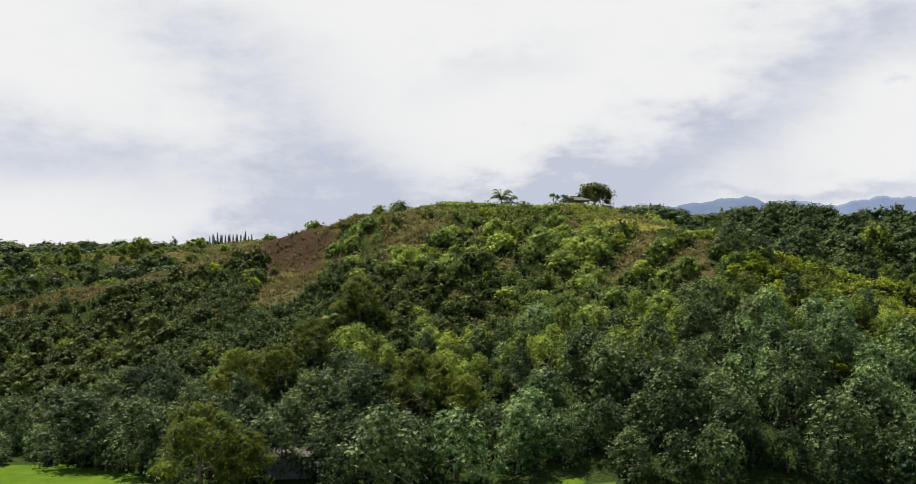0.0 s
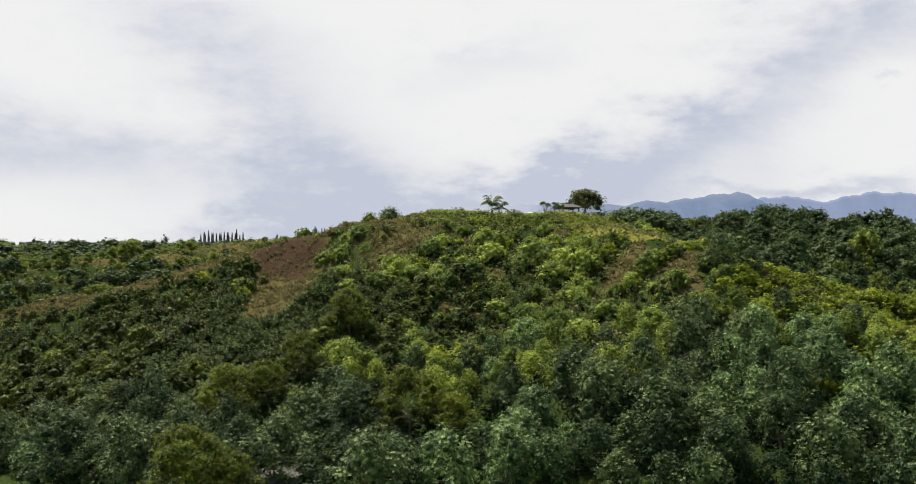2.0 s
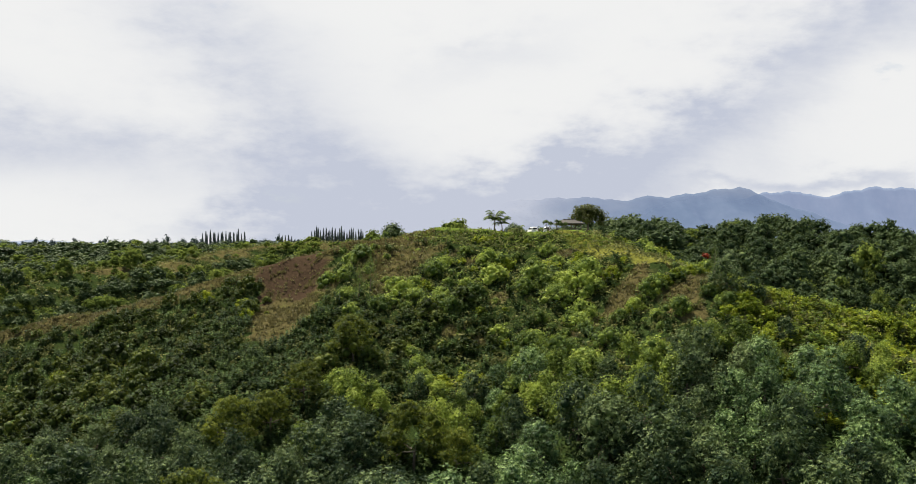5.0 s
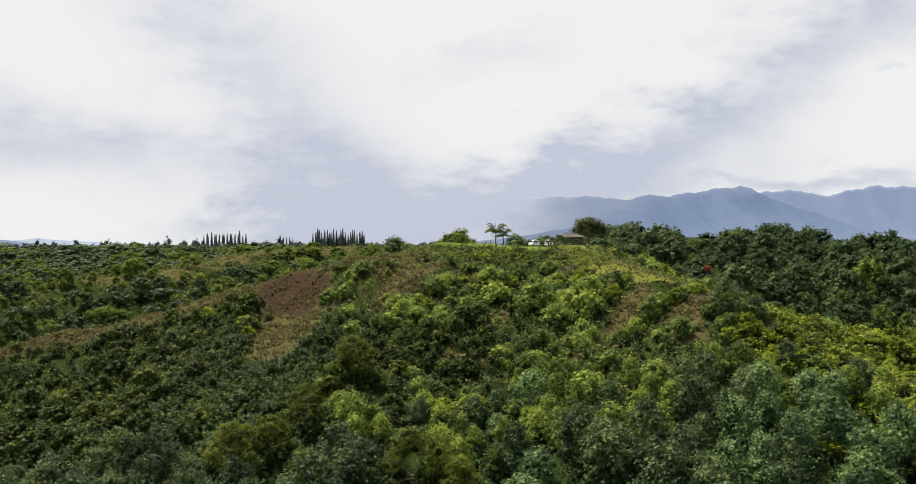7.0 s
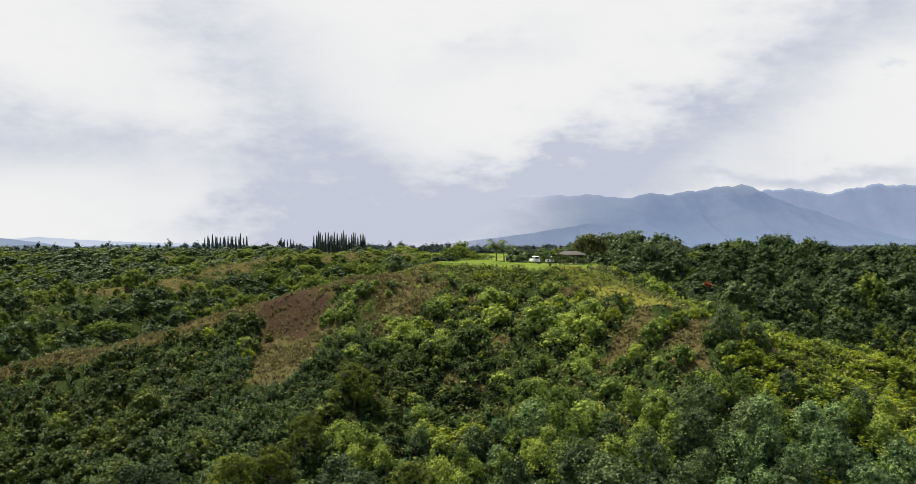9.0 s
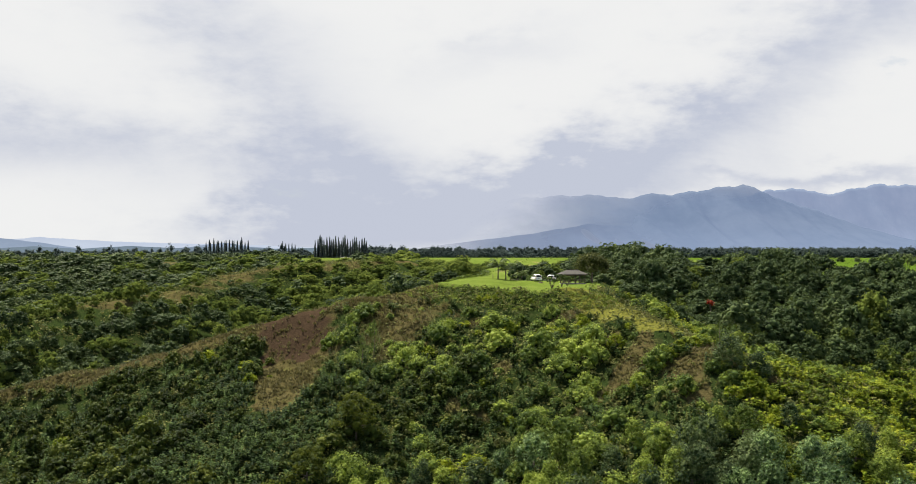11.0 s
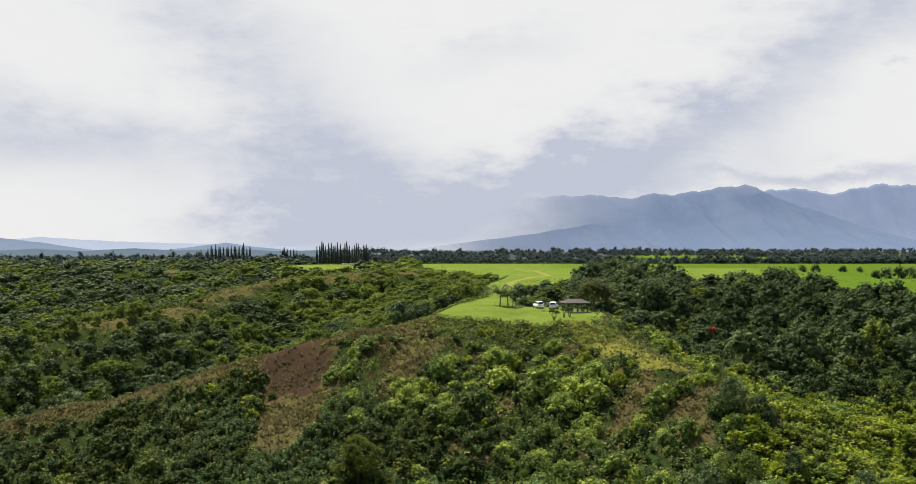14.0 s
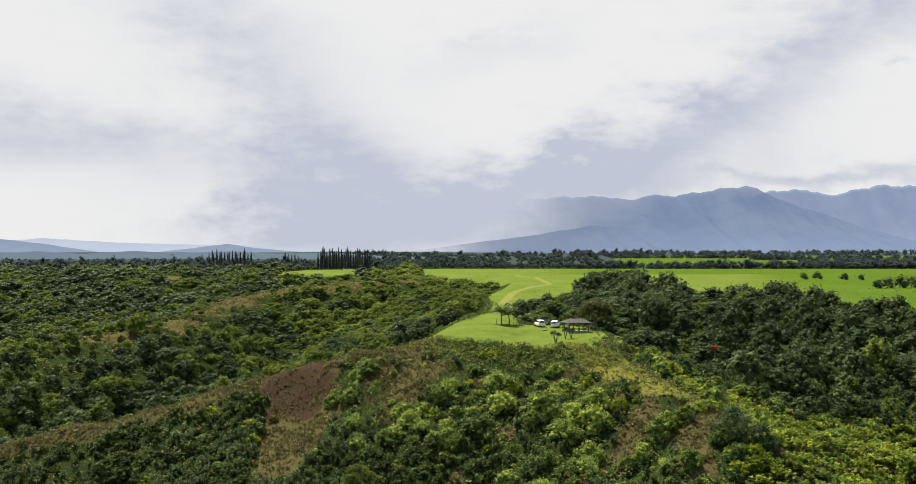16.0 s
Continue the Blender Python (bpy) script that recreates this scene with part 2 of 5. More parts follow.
def ground_material():
    m, t, b = material("ground_cover")
    geo = t.add("ShaderNodeNewGeometry")
    pos = geo.outputs["Position"]
    n1 = t.noise(pos, 0.05, 4.0)
    n2 = t.noise(pos, 0.45, 5.0, 0.6)
    n3 = t.noise(pos, 2.6, 5.0, 0.65)

    def mask(attr, w=0.5):
        a = t.add("ShaderNodeAttribute", attr=attr)
        edge = t.math("MULTIPLY_ADD", n2, w * 1.4, t.math("MULTIPLY_ADD", n3, w, -w * 1.2))
        return t.span(t.math("ADD", a.outputs["Fac"], edge), 0.35, 0.65)

    litter = t.mix(t.span(n3, 0.35, 0.7), (0.016, 0.027, 0.008, 1), (0.036, 0.054, 0.016, 1))
    litter = t.mix(t.span(n2, 0.5, 0.7, 0.0, 0.4), litter, (0.048, 0.048, 0.020, 1))
    lawn = t.mix(t.span(n2, 0.3, 0.7), (0.088, 0.130, 0.024, 1), (0.128, 0.170, 0.034, 1))
    lawn = t.mix(t.span(n3, 0.35, 0.75, 0.0, 0.5), lawn, (0.066, 0.106, 0.015, 1))
    lawn = t.mix(t.span(t.noise(pos, 0.13, 4.0, 0.6), 0.42, 0.66, 0.0, 0.55), lawn, (0.078, 0.118, 0.015, 1))
    lawn = t.mix(t.span(n1, 0.45, 0.7, 0.0, 0.6), lawn, (0.140, 0.172, 0.040, 1))
    # Darker paddock green; cloud shade on the right and foot is painted in.
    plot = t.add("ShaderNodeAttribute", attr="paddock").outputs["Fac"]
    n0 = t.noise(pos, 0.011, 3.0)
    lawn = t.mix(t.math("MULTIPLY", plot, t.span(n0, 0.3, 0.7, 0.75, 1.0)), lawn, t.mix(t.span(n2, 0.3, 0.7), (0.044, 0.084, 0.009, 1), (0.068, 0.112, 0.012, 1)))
    lawn = t.mix(t.span(n0, 0.5, 0.72, 0.0, 0.5), lawn, (0.080, 0.140, 0.020, 1))
    dry = t.mix(t.span(n3, 0.3, 0.7), (0.052, 0.045, 0.019, 1), (0.096, 0.082, 0.036, 1))
    dry = t.mix(t.span(n2, 0.5, 0.7, 0.0, 0.5), dry, (0.10, 0.11, 0.03, 1))
    soil = t.mix(t.span(n3, 0.3, 0.7), (0.026, 0.018, 0.012, 1), (0.062, 0.042, 0.027, 1))
    trackc = t.mix(t.span(n3, 0.3, 0.7), (0.135, 0.150, 0.040, 1), (0.185, 0.185, 0.060, 1))
    # Distance haze painted in: the far plain turns dull blue-grey.
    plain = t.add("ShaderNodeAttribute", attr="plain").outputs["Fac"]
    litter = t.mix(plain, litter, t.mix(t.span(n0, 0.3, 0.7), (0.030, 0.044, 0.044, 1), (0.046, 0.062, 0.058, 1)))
    col = t.mix(mask("lawn"), litter, lawn)
    col = t.mix(mask("dry"), col, dry)
    olive = t.mix(t.span(n3, 0.3, 0.7), (0.090, 0.098, 0.020, 1), (0.155, 0.152, 0.034, 1))
    col = t.mix(mask("olive"), col, olive)
    col = t.mix(mask("soil"), col, soil)
    col = t.mix(mask("track", 0.3), col, trackc)
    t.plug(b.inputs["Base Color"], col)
    b.inputs["Roughness"].default_value = 0.9
    b.inputs["Specular IOR Level"].default_value = 0.0
    bp = t.add("ShaderNodeBump")
    bp.inputs["Strength"].default_value = 0.6
    bp.inputs["Distance"].default_value = 0.25
    t.plug(bp.inputs["Height"], t.math("MULTIPLY_ADD", n2, 0.6, n3))
    t.plug(b.inputs["Normal"], bp.outputs[0])
    return m


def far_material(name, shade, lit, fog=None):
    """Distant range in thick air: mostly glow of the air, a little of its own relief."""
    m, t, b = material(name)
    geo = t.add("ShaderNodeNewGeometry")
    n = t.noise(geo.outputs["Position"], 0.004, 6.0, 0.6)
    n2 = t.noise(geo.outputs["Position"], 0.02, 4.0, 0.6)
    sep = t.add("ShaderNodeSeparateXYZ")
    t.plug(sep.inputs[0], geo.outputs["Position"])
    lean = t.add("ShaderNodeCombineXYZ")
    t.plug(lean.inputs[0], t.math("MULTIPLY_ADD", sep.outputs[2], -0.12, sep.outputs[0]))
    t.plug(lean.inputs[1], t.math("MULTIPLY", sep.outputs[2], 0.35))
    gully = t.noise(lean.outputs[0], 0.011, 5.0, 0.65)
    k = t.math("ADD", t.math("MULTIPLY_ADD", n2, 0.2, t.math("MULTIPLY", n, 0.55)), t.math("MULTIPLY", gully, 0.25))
    # Light and shade of the relief painted in two tones.
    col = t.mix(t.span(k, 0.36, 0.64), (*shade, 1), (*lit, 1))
    # Low haze painted in: paler towards the foot.
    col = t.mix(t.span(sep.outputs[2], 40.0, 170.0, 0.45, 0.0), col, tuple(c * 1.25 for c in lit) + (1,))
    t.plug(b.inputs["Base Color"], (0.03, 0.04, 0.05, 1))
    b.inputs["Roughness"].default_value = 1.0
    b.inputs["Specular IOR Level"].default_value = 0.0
    # The range emits this colour in place of lit air.
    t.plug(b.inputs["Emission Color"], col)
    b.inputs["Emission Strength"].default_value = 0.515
    if fog:
        # the shoulder of the range is lost in low cloud
        n3 = t.noise(geo.outputs["Position"], 0.0035, 4.0)
        u = t.math("ADD", sep.outputs[0], t.math("MULTIPLY_ADD", sep.outputs[2], -1.0, t.math("MULTIPLY_ADD", n3, 500.0, -20.0)))
        clear = t.span(u, fog[0], fog[1])
        cap = t.math("MULTIPLY_ADD", n, -160.0, t.math("ADD", sep.outputs[2], 80.0))
        clear = t.math("MULTIPLY", clear, t.span(cap, 240.0, 345.0, 1.0, 0.6))
        tr = t.add("ShaderNodeBsdfTransparent")
        mx = t.add("ShaderNodeMixShader")
        t.plug(mx.inputs[0], clear)
        m.node_tree.links.new(tr.outputs[0], mx.inputs[1])
        m.node_tree.links.new(b.outputs[0], mx.inputs[2])
        m.node_tree.links.new(mx.outputs[0], m.node_tree.nodes["Material Output"].inputs[0])
    return m


# ---------------------------------------------------------------- the lie of the land
FLOOR, TOP = -6.0, 31.3
RIDGES = [   # crest lines (x, y, z), with the flat half-width and the side slope
    ([(4, 208, 31.0), (20, 205, 30.9), (26, 217, 31.3), (24, 234, 31.4), (10, 232, 31.4)], 8.0, 0.42),
    ([(2, 210, 31.2), (6, 262, 31.3), (14, 330, 31.3), (20, 400, 31.3), (33, 500, 31.3), (40, 620, 31.3)], 6.0, 0.40),
    ([(-4, 206, 30.8), (-20, 203, 28.6), (-33, 203, 26.0), (-46, 204, 22.2), (-61, 203, 17.4), (-85, 200, 12.0), (-105, 196, 7.0), (-170, 180, -2.0)], 2.0, 0.44),
    ([(26, 200, 30.5), (34, 183, 27.3), (40, 170, 24.3), (46, 157, 20.8), (60, 146, 14.0), (76, 130, 6.0)], 3.0, 0.44),
    ([(46, 161, 21.0), (64, 169, 17.0), (80, 167, 13.0), (100, 152, 7.0)], 3.0, 0.40),
    ([(-30, 560, 33.0), (-75, 470, 32.0), (-102, 425, 28.0), (-110, 350, 22.7), (-125, 308, 20.3), (-130, 265, 16.0), (-146, 218, 8.0)], 3.0, 0.44),
    ([(8, 405, 27.0), (4, 470, 27.6), (0, 540, 28.2), (-28, 620, 28.6)], 12.0, 0.26),
    ([(-200, 760, 30.0), (-260, 600, 22.0), (-330, 470, 14.0)], 6.0, 0.2),
]


def smooth(a, b, v):
    u = np.clip((v - a) / (b - a), 0, 1)
    return u * u * (3 - 2 * u)


def polyline(x, y, pts):
    """Distance to a line of points and the height carried along it."""
    best, high = np.full(np.shape(x), 1e9), np.zeros(np.shape(x))
    for (x0, y0, z0), (x1, y1, z1) in zip(pts, pts[1:]):
        dx, dy = x1 - x0, y1 - y0
        u = np.clip(((x - x0) * dx + (y - y0) * dy) / (dx * dx + dy * dy), 0, 1)
        d = np.hypot(x - x0 - u * dx, y - y0 - u * dy)
        near = d < best
        best, high = np.where(near, d, best), np.where(near, z0 + u * (z1 - z0), high)
    return best, high


def ripple(x, y, scale, seed=0.0):
    """Cheap smooth unevenness, about -1 to 1."""
    a, b = x / scale + seed, y / scale - seed
    return (np.sin(a * 1.7 + 1.3 * np.sin(b * 1.1)) + np.sin(b * 2.1 + 1.7 * np.sin(a * 0.9 + 2.0)) + 0.6 * np.sin(a * 3.9 - b * 3.1)) / 2.6


def land(x, y):
    x, y = np.asarray(x, float), np.asarray(y, float)
    left = np.clip(-6 + (y - 230) * 0.076, FLOOR, 29.8)
    right = np.clip(12 + (y - 200) * 0.19, FLOOR, TOP)
    base = left + (right - left) * smooth(-45, 20, x - 0.12 * (np.clip(y, 250, 700) - 250))
    base = base + (TOP - base) * smooth(560, 800, y + 0.6 * x)
    total = np.exp(np.clip(base, -20, 60) / 1.2)
    for pts, flat, slope in RIDGES:
        d, h = polyline(x, y, pts)
        total = total + np.exp(np.clip(h - slope * np.maximum(d - flat, 0) ** 1.0, -20, 60) / 1.2)
    z = 1.2 * np.log(total) - 0.25
    rough = smooth(108, 125, y) * (1 - smooth(500, 900, y)) * (1 - open_grass(x, y))
    gully = np.abs(ripple(x + 0.25 * y, y * 0.15, 7.0, 3.0))
    z = z + rough * (0.7 * ripple(x, y, 9.0) + 0.35 * ripple(x, y, 3.1, 5.0) - 0.9 * gully * smooth(128, 150, y) * (1 - smooth(190, 198, y)))
    # slumped hollow of the erosion scar
    u, v = (x + 32) / 8.5, (y - 186) / 16.0
    z = z - 2.2 * np.exp(-(u * u + v * v) * 1.3)
    return z


def open_grass(x, y):
    """1 on the hilltop lawn, the neck and the pasture, and on the meadow at the foot."""
    x, y = np.asarray(x, float), np.asarray(y, float)
    front = 196.3 + 0.055 * (x - 20) ** 2 * (x < 20) * 0.25 + 1.2 * ripple(x, y, 5.0)
    left = np.interp(y, [196, 210, 226, 258, 290, 344, 404, 470, 540, 575, 640, 890], [-8, -9.5, -8, 0, 8.5, 11.5, 13, 21, 29, 8, -24, -34])
    right = np.interp(y, [196, 214, 236, 246, 258, 300, 330, 350, 400, 482], [27, 33, 33, 25, 17, 17, 22, 42, 48, 58])
    right = np.where(y > 482, 9999, right)
    wob = 1.5 * ripple(x, y, 11.0, 2.0)
    hill = (y > front) & (x > left + wob * (y > 225)) & (x < right + wob * 0.5)
    edge = np.where(x > 100, np.maximum(346.0 - 1.5 * (x - 100), 278.0), np.where(x > 52, 348 + (100 - x) * 2.6, 482.0)) + 9 * ripple(x, y, 23.0, 1.0)
    field = (y > edge) & (x > 40) & (y < 890 + 18 * ripple(x, y, 90.0))
    beyond = (y > 1010 + 20 * ripple(x, y, 70.0, 2.0)) & (x > 0.165 * y) & (y < 2300)
    knoll = (((x + 104) / 44) ** 2 + ((y - 785) / 88) ** 2) + 0.15 * ripple(x, y, 17.0) < 1
    foot = y < np.interp(x, [-90, -46, -38, -30, -6, 0, 12, 20, 60], [116, 113, 108, 99, 97, 101, 101, 95, 88]) + 0.8 * ripple(x, y, 4.0)
    hill = hill & (y < 890)
    return (hill | field | beyond | knoll | foot).astype(float)


def scar_mask(x, y):
    """The erosion scar: broad under the crest, funnelling down the slope."""
    mid = np.interp(y, [170, 184, 203], [-31.6, -31.6, -35.4])
    half = np.interp(y, [163, 170, 184, 195, 203], [3.0, 6.0, 7.2, 8.0, 9.4])
    edge = 1.12 - np.abs(x - mid) / half + 0.30 * ripple(x, y, 3.4) + 0.2 * ripple(x, y, 1.3, 4.0)
    return np.clip(edge * 3.2, 0, 1) * smooth(162, 167, y) * (1 - smooth(203, 207, y))


def dry_mask(x, y):
    """Parched grass: on the ridge crests, round the scar and in the bare places of the slope."""
    d, h = polyline(x, y, RIDGES[2][0])
    crest = np.clip(1.5 - d / 7.0 + 0.6 * ripple(x, y, 6.0), 0, 1) * (x < -4) * smooth(-125, -90, x)
    shoulder = 0.8 * np.clip(1.1 - (((x + 11) / 11) ** 2 + ((y - 188) / 14) ** 2) + 0.6 * ripple(x, y, 5.0, 4.0), 0, 1)
    d2, h = polyline(x, y, RIDGES[3][0])
    spur = np.clip(1.2 - d2 / 4.2 + 0.8 * ripple(x, y, 5.0, 7.0), 0, 0.75) * (y > 150) * (y < 192)
    bare = np.clip(1.3 - (((x - 31.5 - 0.5 * (y - 163)) / 3.6) ** 2 + ((y - 163) / 11) ** 2) + 0.7 * ripple(x, y, 4.0, 9.0), 0, 0.95)
    bare = np.maximum(bare, np.clip(1.3 - (((x - 38) / 3.6) ** 2 + ((y - 153) / 8) ** 2) + 0.7 * ripple(x, y, 4.0, 3.0), 0, 0.95))
    face = np.clip(1.7 * ripple(x, y, 5.2, 11.0) - 0.6, 0, 0.85) * (x > -16) * (x < 44) * smooth(146, 154, y) * (1 - smooth(190, 196, y))
    bare = np.maximum(bare, face)
    d4, h = polyline(x, y, RIDGES[5][0])
    far = np.clip(1.05 - d4 / 10.0 + 0.9 * ripple(x, y, 11.0, 2.0) + 0.4 * ripple(x, y, 4.0), 0, 0.8) * (y > 300)
    far = np.maximum(far, np.clip(1.1 - (((x + 86) / 20) ** 2 + ((y - 535) / 55) ** 2) + 0.6 * ripple(x, y, 13.0, 6.0), 0, 0.85))
    far = np.maximum(far, np.clip(1.0 - (((x + 120) / 30) ** 2 + ((y - 690) / 30) ** 2) + 0.6 * ripple(x, y, 15.0, 1.0), 0, 0.8))
    patch = np.clip(1.2 - (((x + 215) / 22) ** 2 + ((y - 690) / 18) ** 2), 0, 1)
    return np.maximum.reduce([crest, shoulder, spur, bare, far, patch])


def crest_grass(x, y):
    """Olive grass on the crest of the spur."""
    d, h = polyline(x, y, RIDGES[3][0])
    return np.clip(1.6 - d / 4.4 + 0.4 * ripple(x, y, 4.0, 2.0), 0, 1) * smooth(166, 172, y) * (1 - smooth(197, 200, y))


def track_mask(x, y):
    d, h = polyline(x, y, [(12, 300, 0), (16, 345, 0), (24, 420, 0), (37, 480, 0), (50, 520, 0), (52, 640, 0), (40, 700, 0)])
    return np.clip(1.15 - d / 2.6, 0, 1) * smooth(300, 360, y)


# ---------------------------------------------------------------- mesh helpers
def mesh(name, verts, quads=None, tris=None, mats=(), slots=None, soft=False):
    """A mesh from arrays of corners, four-sided and three-sided faces."""
    me = bpy.data.meshes.new(name)
    verts = np.asarray(verts, np.float32)
    q = np.zeros((0, 4), np.int32) if quads is None else np.asarray(quads, np.int32)
    r = np.zeros((0, 3), np.int32) if tris is None else np.asarray(tris, np.int32)
    me.vertices.add(len(verts))
    me.vertices.foreach_set("co", verts.ravel())
    me.loops.add(q.size + r.size)
    me.loops.foreach_set("vertex_index", np.concatenate([q.ravel(), r.ravel()]))
    me.polygons.add(len(q) + len(r))
    me.polygons.foreach_set("loop_start", np.concatenate([np.arange(len(q)) * 4, q.size + np.arange(len(r)) * 3]).astype(np.int32))
    if slots is not None:
        me.polygons.foreach_set("material_index", np.asarray(slots, np.int32))
    for m in mats:
        me.materials.append(m)
    me.update(calc_edges=True)
    me.validate()
    if soft:
        me.polygons.foreach_set("use_smooth", np.ones(len(me.polygons), bool))
    return me


class Soup:
    """Collects pieces of geometry for one mesh."""

    def __init__(self):
        self.v, self.q, self.t, self.n, self.tone = [], [], [], 0, []

    def put(self, v, q=None, t=None, tone=None):
        self.v.append(np.asarray(v, np.float32).reshape(-1, 3))
        if q is not None and len(q):
            self.q.append(np.asarray(q, np.int32) + self.n)
        if t is not None and len(t):
            self.t.append(np.asarray(t, np.int32) + self.n)
        self.n += len(self.v[-1])
        if tone is not None:
            self.tone.append(np.full(len(self.v[-1]), tone, np.float32))
        return self

    def arrays(self):
        return (np.concatenate(self.v), np.concatenate(self.q) if self.q else np.zeros((0, 4), np.int32),
                np.concatenate(self.t) if self.t else np.zeros((0, 3), np.int32))

    def mesh(self, name, mat, soft=False):
        v, q, t = self.arrays()
        me = mesh(name, v, q, t, (mat,), soft=soft)
        if self.tone:
            me.attributes.new("tone", "FLOAT", "POINT").data.foreach_set("value", np.concatenate(self.tone))
        return me

    def tube(self, pts, radii, sides=6):
        pts = [Vector(p) for p in pts]
        ring = []
        for i, p in enumerate(pts):
            d = (pts[min(i + 1, len(pts) - 1)] - pts[max(i - 1, 0)]).normalized()
            a = d.cross(Vector((0.31, 0.17, 0.05)) if abs(d.z) > 0.8 else Vector((0, 0, 1))).normalized()
            b = d.cross(a)
            for s in range(sides):
                w = 2 * math.pi * s / sides
                ring.append(p + (a * math.cos(w) + b * math.sin(w)) * radii[i])
        q = [(i * sides + s, i * sides + (s + 1) % sides, (i + 1) * sides + (s + 1) % sides, (i + 1) * sides + s)
             for i in range(len(pts) - 1) for s in range(sides)]
        e = (len(pts) - 1) * sides
        t = [(e, e + s, e + s + 1) for s in range(1, sides - 1)]
        return self.put(np.array([tuple(r) for r in ring]), q, t)

    def box(self, cx, cy, cz, sx, sy, sz, turn=0.0):
        c, s = math.cos(radians(turn)), math.sin(radians(turn))
        v = []
        for k in (-1, 1):
            for a, b in ((-1, -1), (1, -1), (1, 1), (-1, 1)):
                x, y = a * sx / 2, b * sy / 2
                v.append((cx + x * c - y * s, cy + x * s + y * c, cz + k * sz / 2))
        return self.put(v, [(0, 3, 2, 1), (4, 5, 6, 7), (0, 1, 5, 4), (1, 2, 6, 5), (2, 3, 7, 6), (3, 0, 4, 7)])


def part(name, me, parent, label=""):
    ob = new(name, me)
    ob.parent = parent
    return tagged(ob, label)


def ico():
    bm = bmesh.new()
    bmesh.ops.create_icosphere(bm, subdivisions=1, radius=1.0)
    v = np.array([tuple(a.co) for a in bm.verts])
    f = np.array([[a.index for a in p.verts] for p in bm.faces])
    bm.free()
    return v, f


ICO_V, ICO_F = ico()


def leaves(rng, centres, radii, n, size, wide=0.55, lift=0.35, droop=0.15, squash=1.0, low=-0.45, inner=0.0, ruffle=0.42):
    """n leaf blades over the surface of a bunch of puffs: corners and faces."""
    centres, radii = np.asarray(centres, float), np.asarray(radii, float)
    pick = rng.choice(len(radii), n, p=radii ** 2 / (radii ** 2).sum())
    d = rng.normal(size=(n, 3))
    d /= np.linalg.norm(d, axis=1)[:, None]
    d[:, 2] = np.where(d[:, 2] < low, -d[:, 2], d[:, 2])
    r = radii[pick] * np.where(rng.random(n) < inner, 0.35 + 0.35 * rng.random(n), 0.72 + 0.42 * rng.random(n) ** 0.8)
    p = centres[pick] + d * r[:, None] * np.array([1, 1, squash])
    nrm = d * 0.9 + rng.normal(size=(n, 3)) * ruffle + np.array([0, 0, lift])
    nrm /= np.linalg.norm(nrm, axis=1)[:, None]
    tan = np.cross(nrm, rng.normal(size=(n, 3)))
    tan /= np.linalg.norm(tan, axis=1)[:, None] + 1e-9
    bit = np.cross(nrm, tan)
    ln = size * (0.6 + 0.8 * rng.random(n))[:, None]
    down = np.array([0, 0, -1.0]) * ln * droop
    v = np.stack([p - tan * ln * 0.5, p + bit * ln * wide * 0.5, p + tan * ln * 0.5 + down, p - bit * ln * wide * 0.5], 1)
    return v.reshape(-1, 3), np.arange(4 * n).reshape(n, 4)


def rosettes(rng, centres, radii, n, size, blades=4, wide=0.42, lift=0.3, droop=0.12, squash=1.0, low=-0.45, inner=0.15):
    """n leaf whorls over the surface of a bunch of puffs, each of a few blades that spread from a twig's tip."""
    centres, radii = np.asarray(centres, float), np.asarray(radii, float)
    pick = rng.choice(len(radii), n, p=radii ** 2 / (radii ** 2).sum())
    d = rng.normal(size=(n, 3))
    d /= np.linalg.norm(d, axis=1)[:, None]
    d[:, 2] = np.where(d[:, 2] < low, -d[:, 2], d[:, 2])
    r = radii[pick] * np.where(rng.random(n) < inner, 0.4 + 0.3 * rng.random(n), 0.74 + 0.42 * rng.random(n))
    p = centres[pick] + d * r[:, None] * np.array([1, 1, squash])
    nrm = d + rng.normal(size=(n, 3)) * 0.35 + np.array([0, 0, lift])
    nrm /= np.linalg.norm(nrm, axis=1)[:, None]
    tan = np.cross(nrm, rng.normal(size=(n, 3)))
    tan /= np.linalg.norm(tan, axis=1)[:, None] + 1e-9
    bit = np.cross(nrm, tan)
    out = []
    for b in range(blades):
        a = (2 * math.pi * b / blades + rng.uniform(-0.4, 0.4, n))[:, None]
        way = nrm * rng.uniform(0.15, 0.7, (n, 1)) + tan * np.cos(a) + bit * np.sin(a)
        way /= np.linalg.norm(way, axis=1)[:, None]
        side = np.cross(way, nrm)
        ln = size * rng.uniform(0.6, 1.25, (n, 1))
        near = p + way * ln * 0.2
        tip = p + way * ln - np.array([0, 0, 1.0]) * ln * droop
        out.append(np.stack([near + side * ln * wide * 0.5, tip, near - side * ln * wide * 0.5], 1))
    v = np.concatenate(out).reshape(-1, 3)
    return v, np.arange(len(v)).reshape(-1, 3)


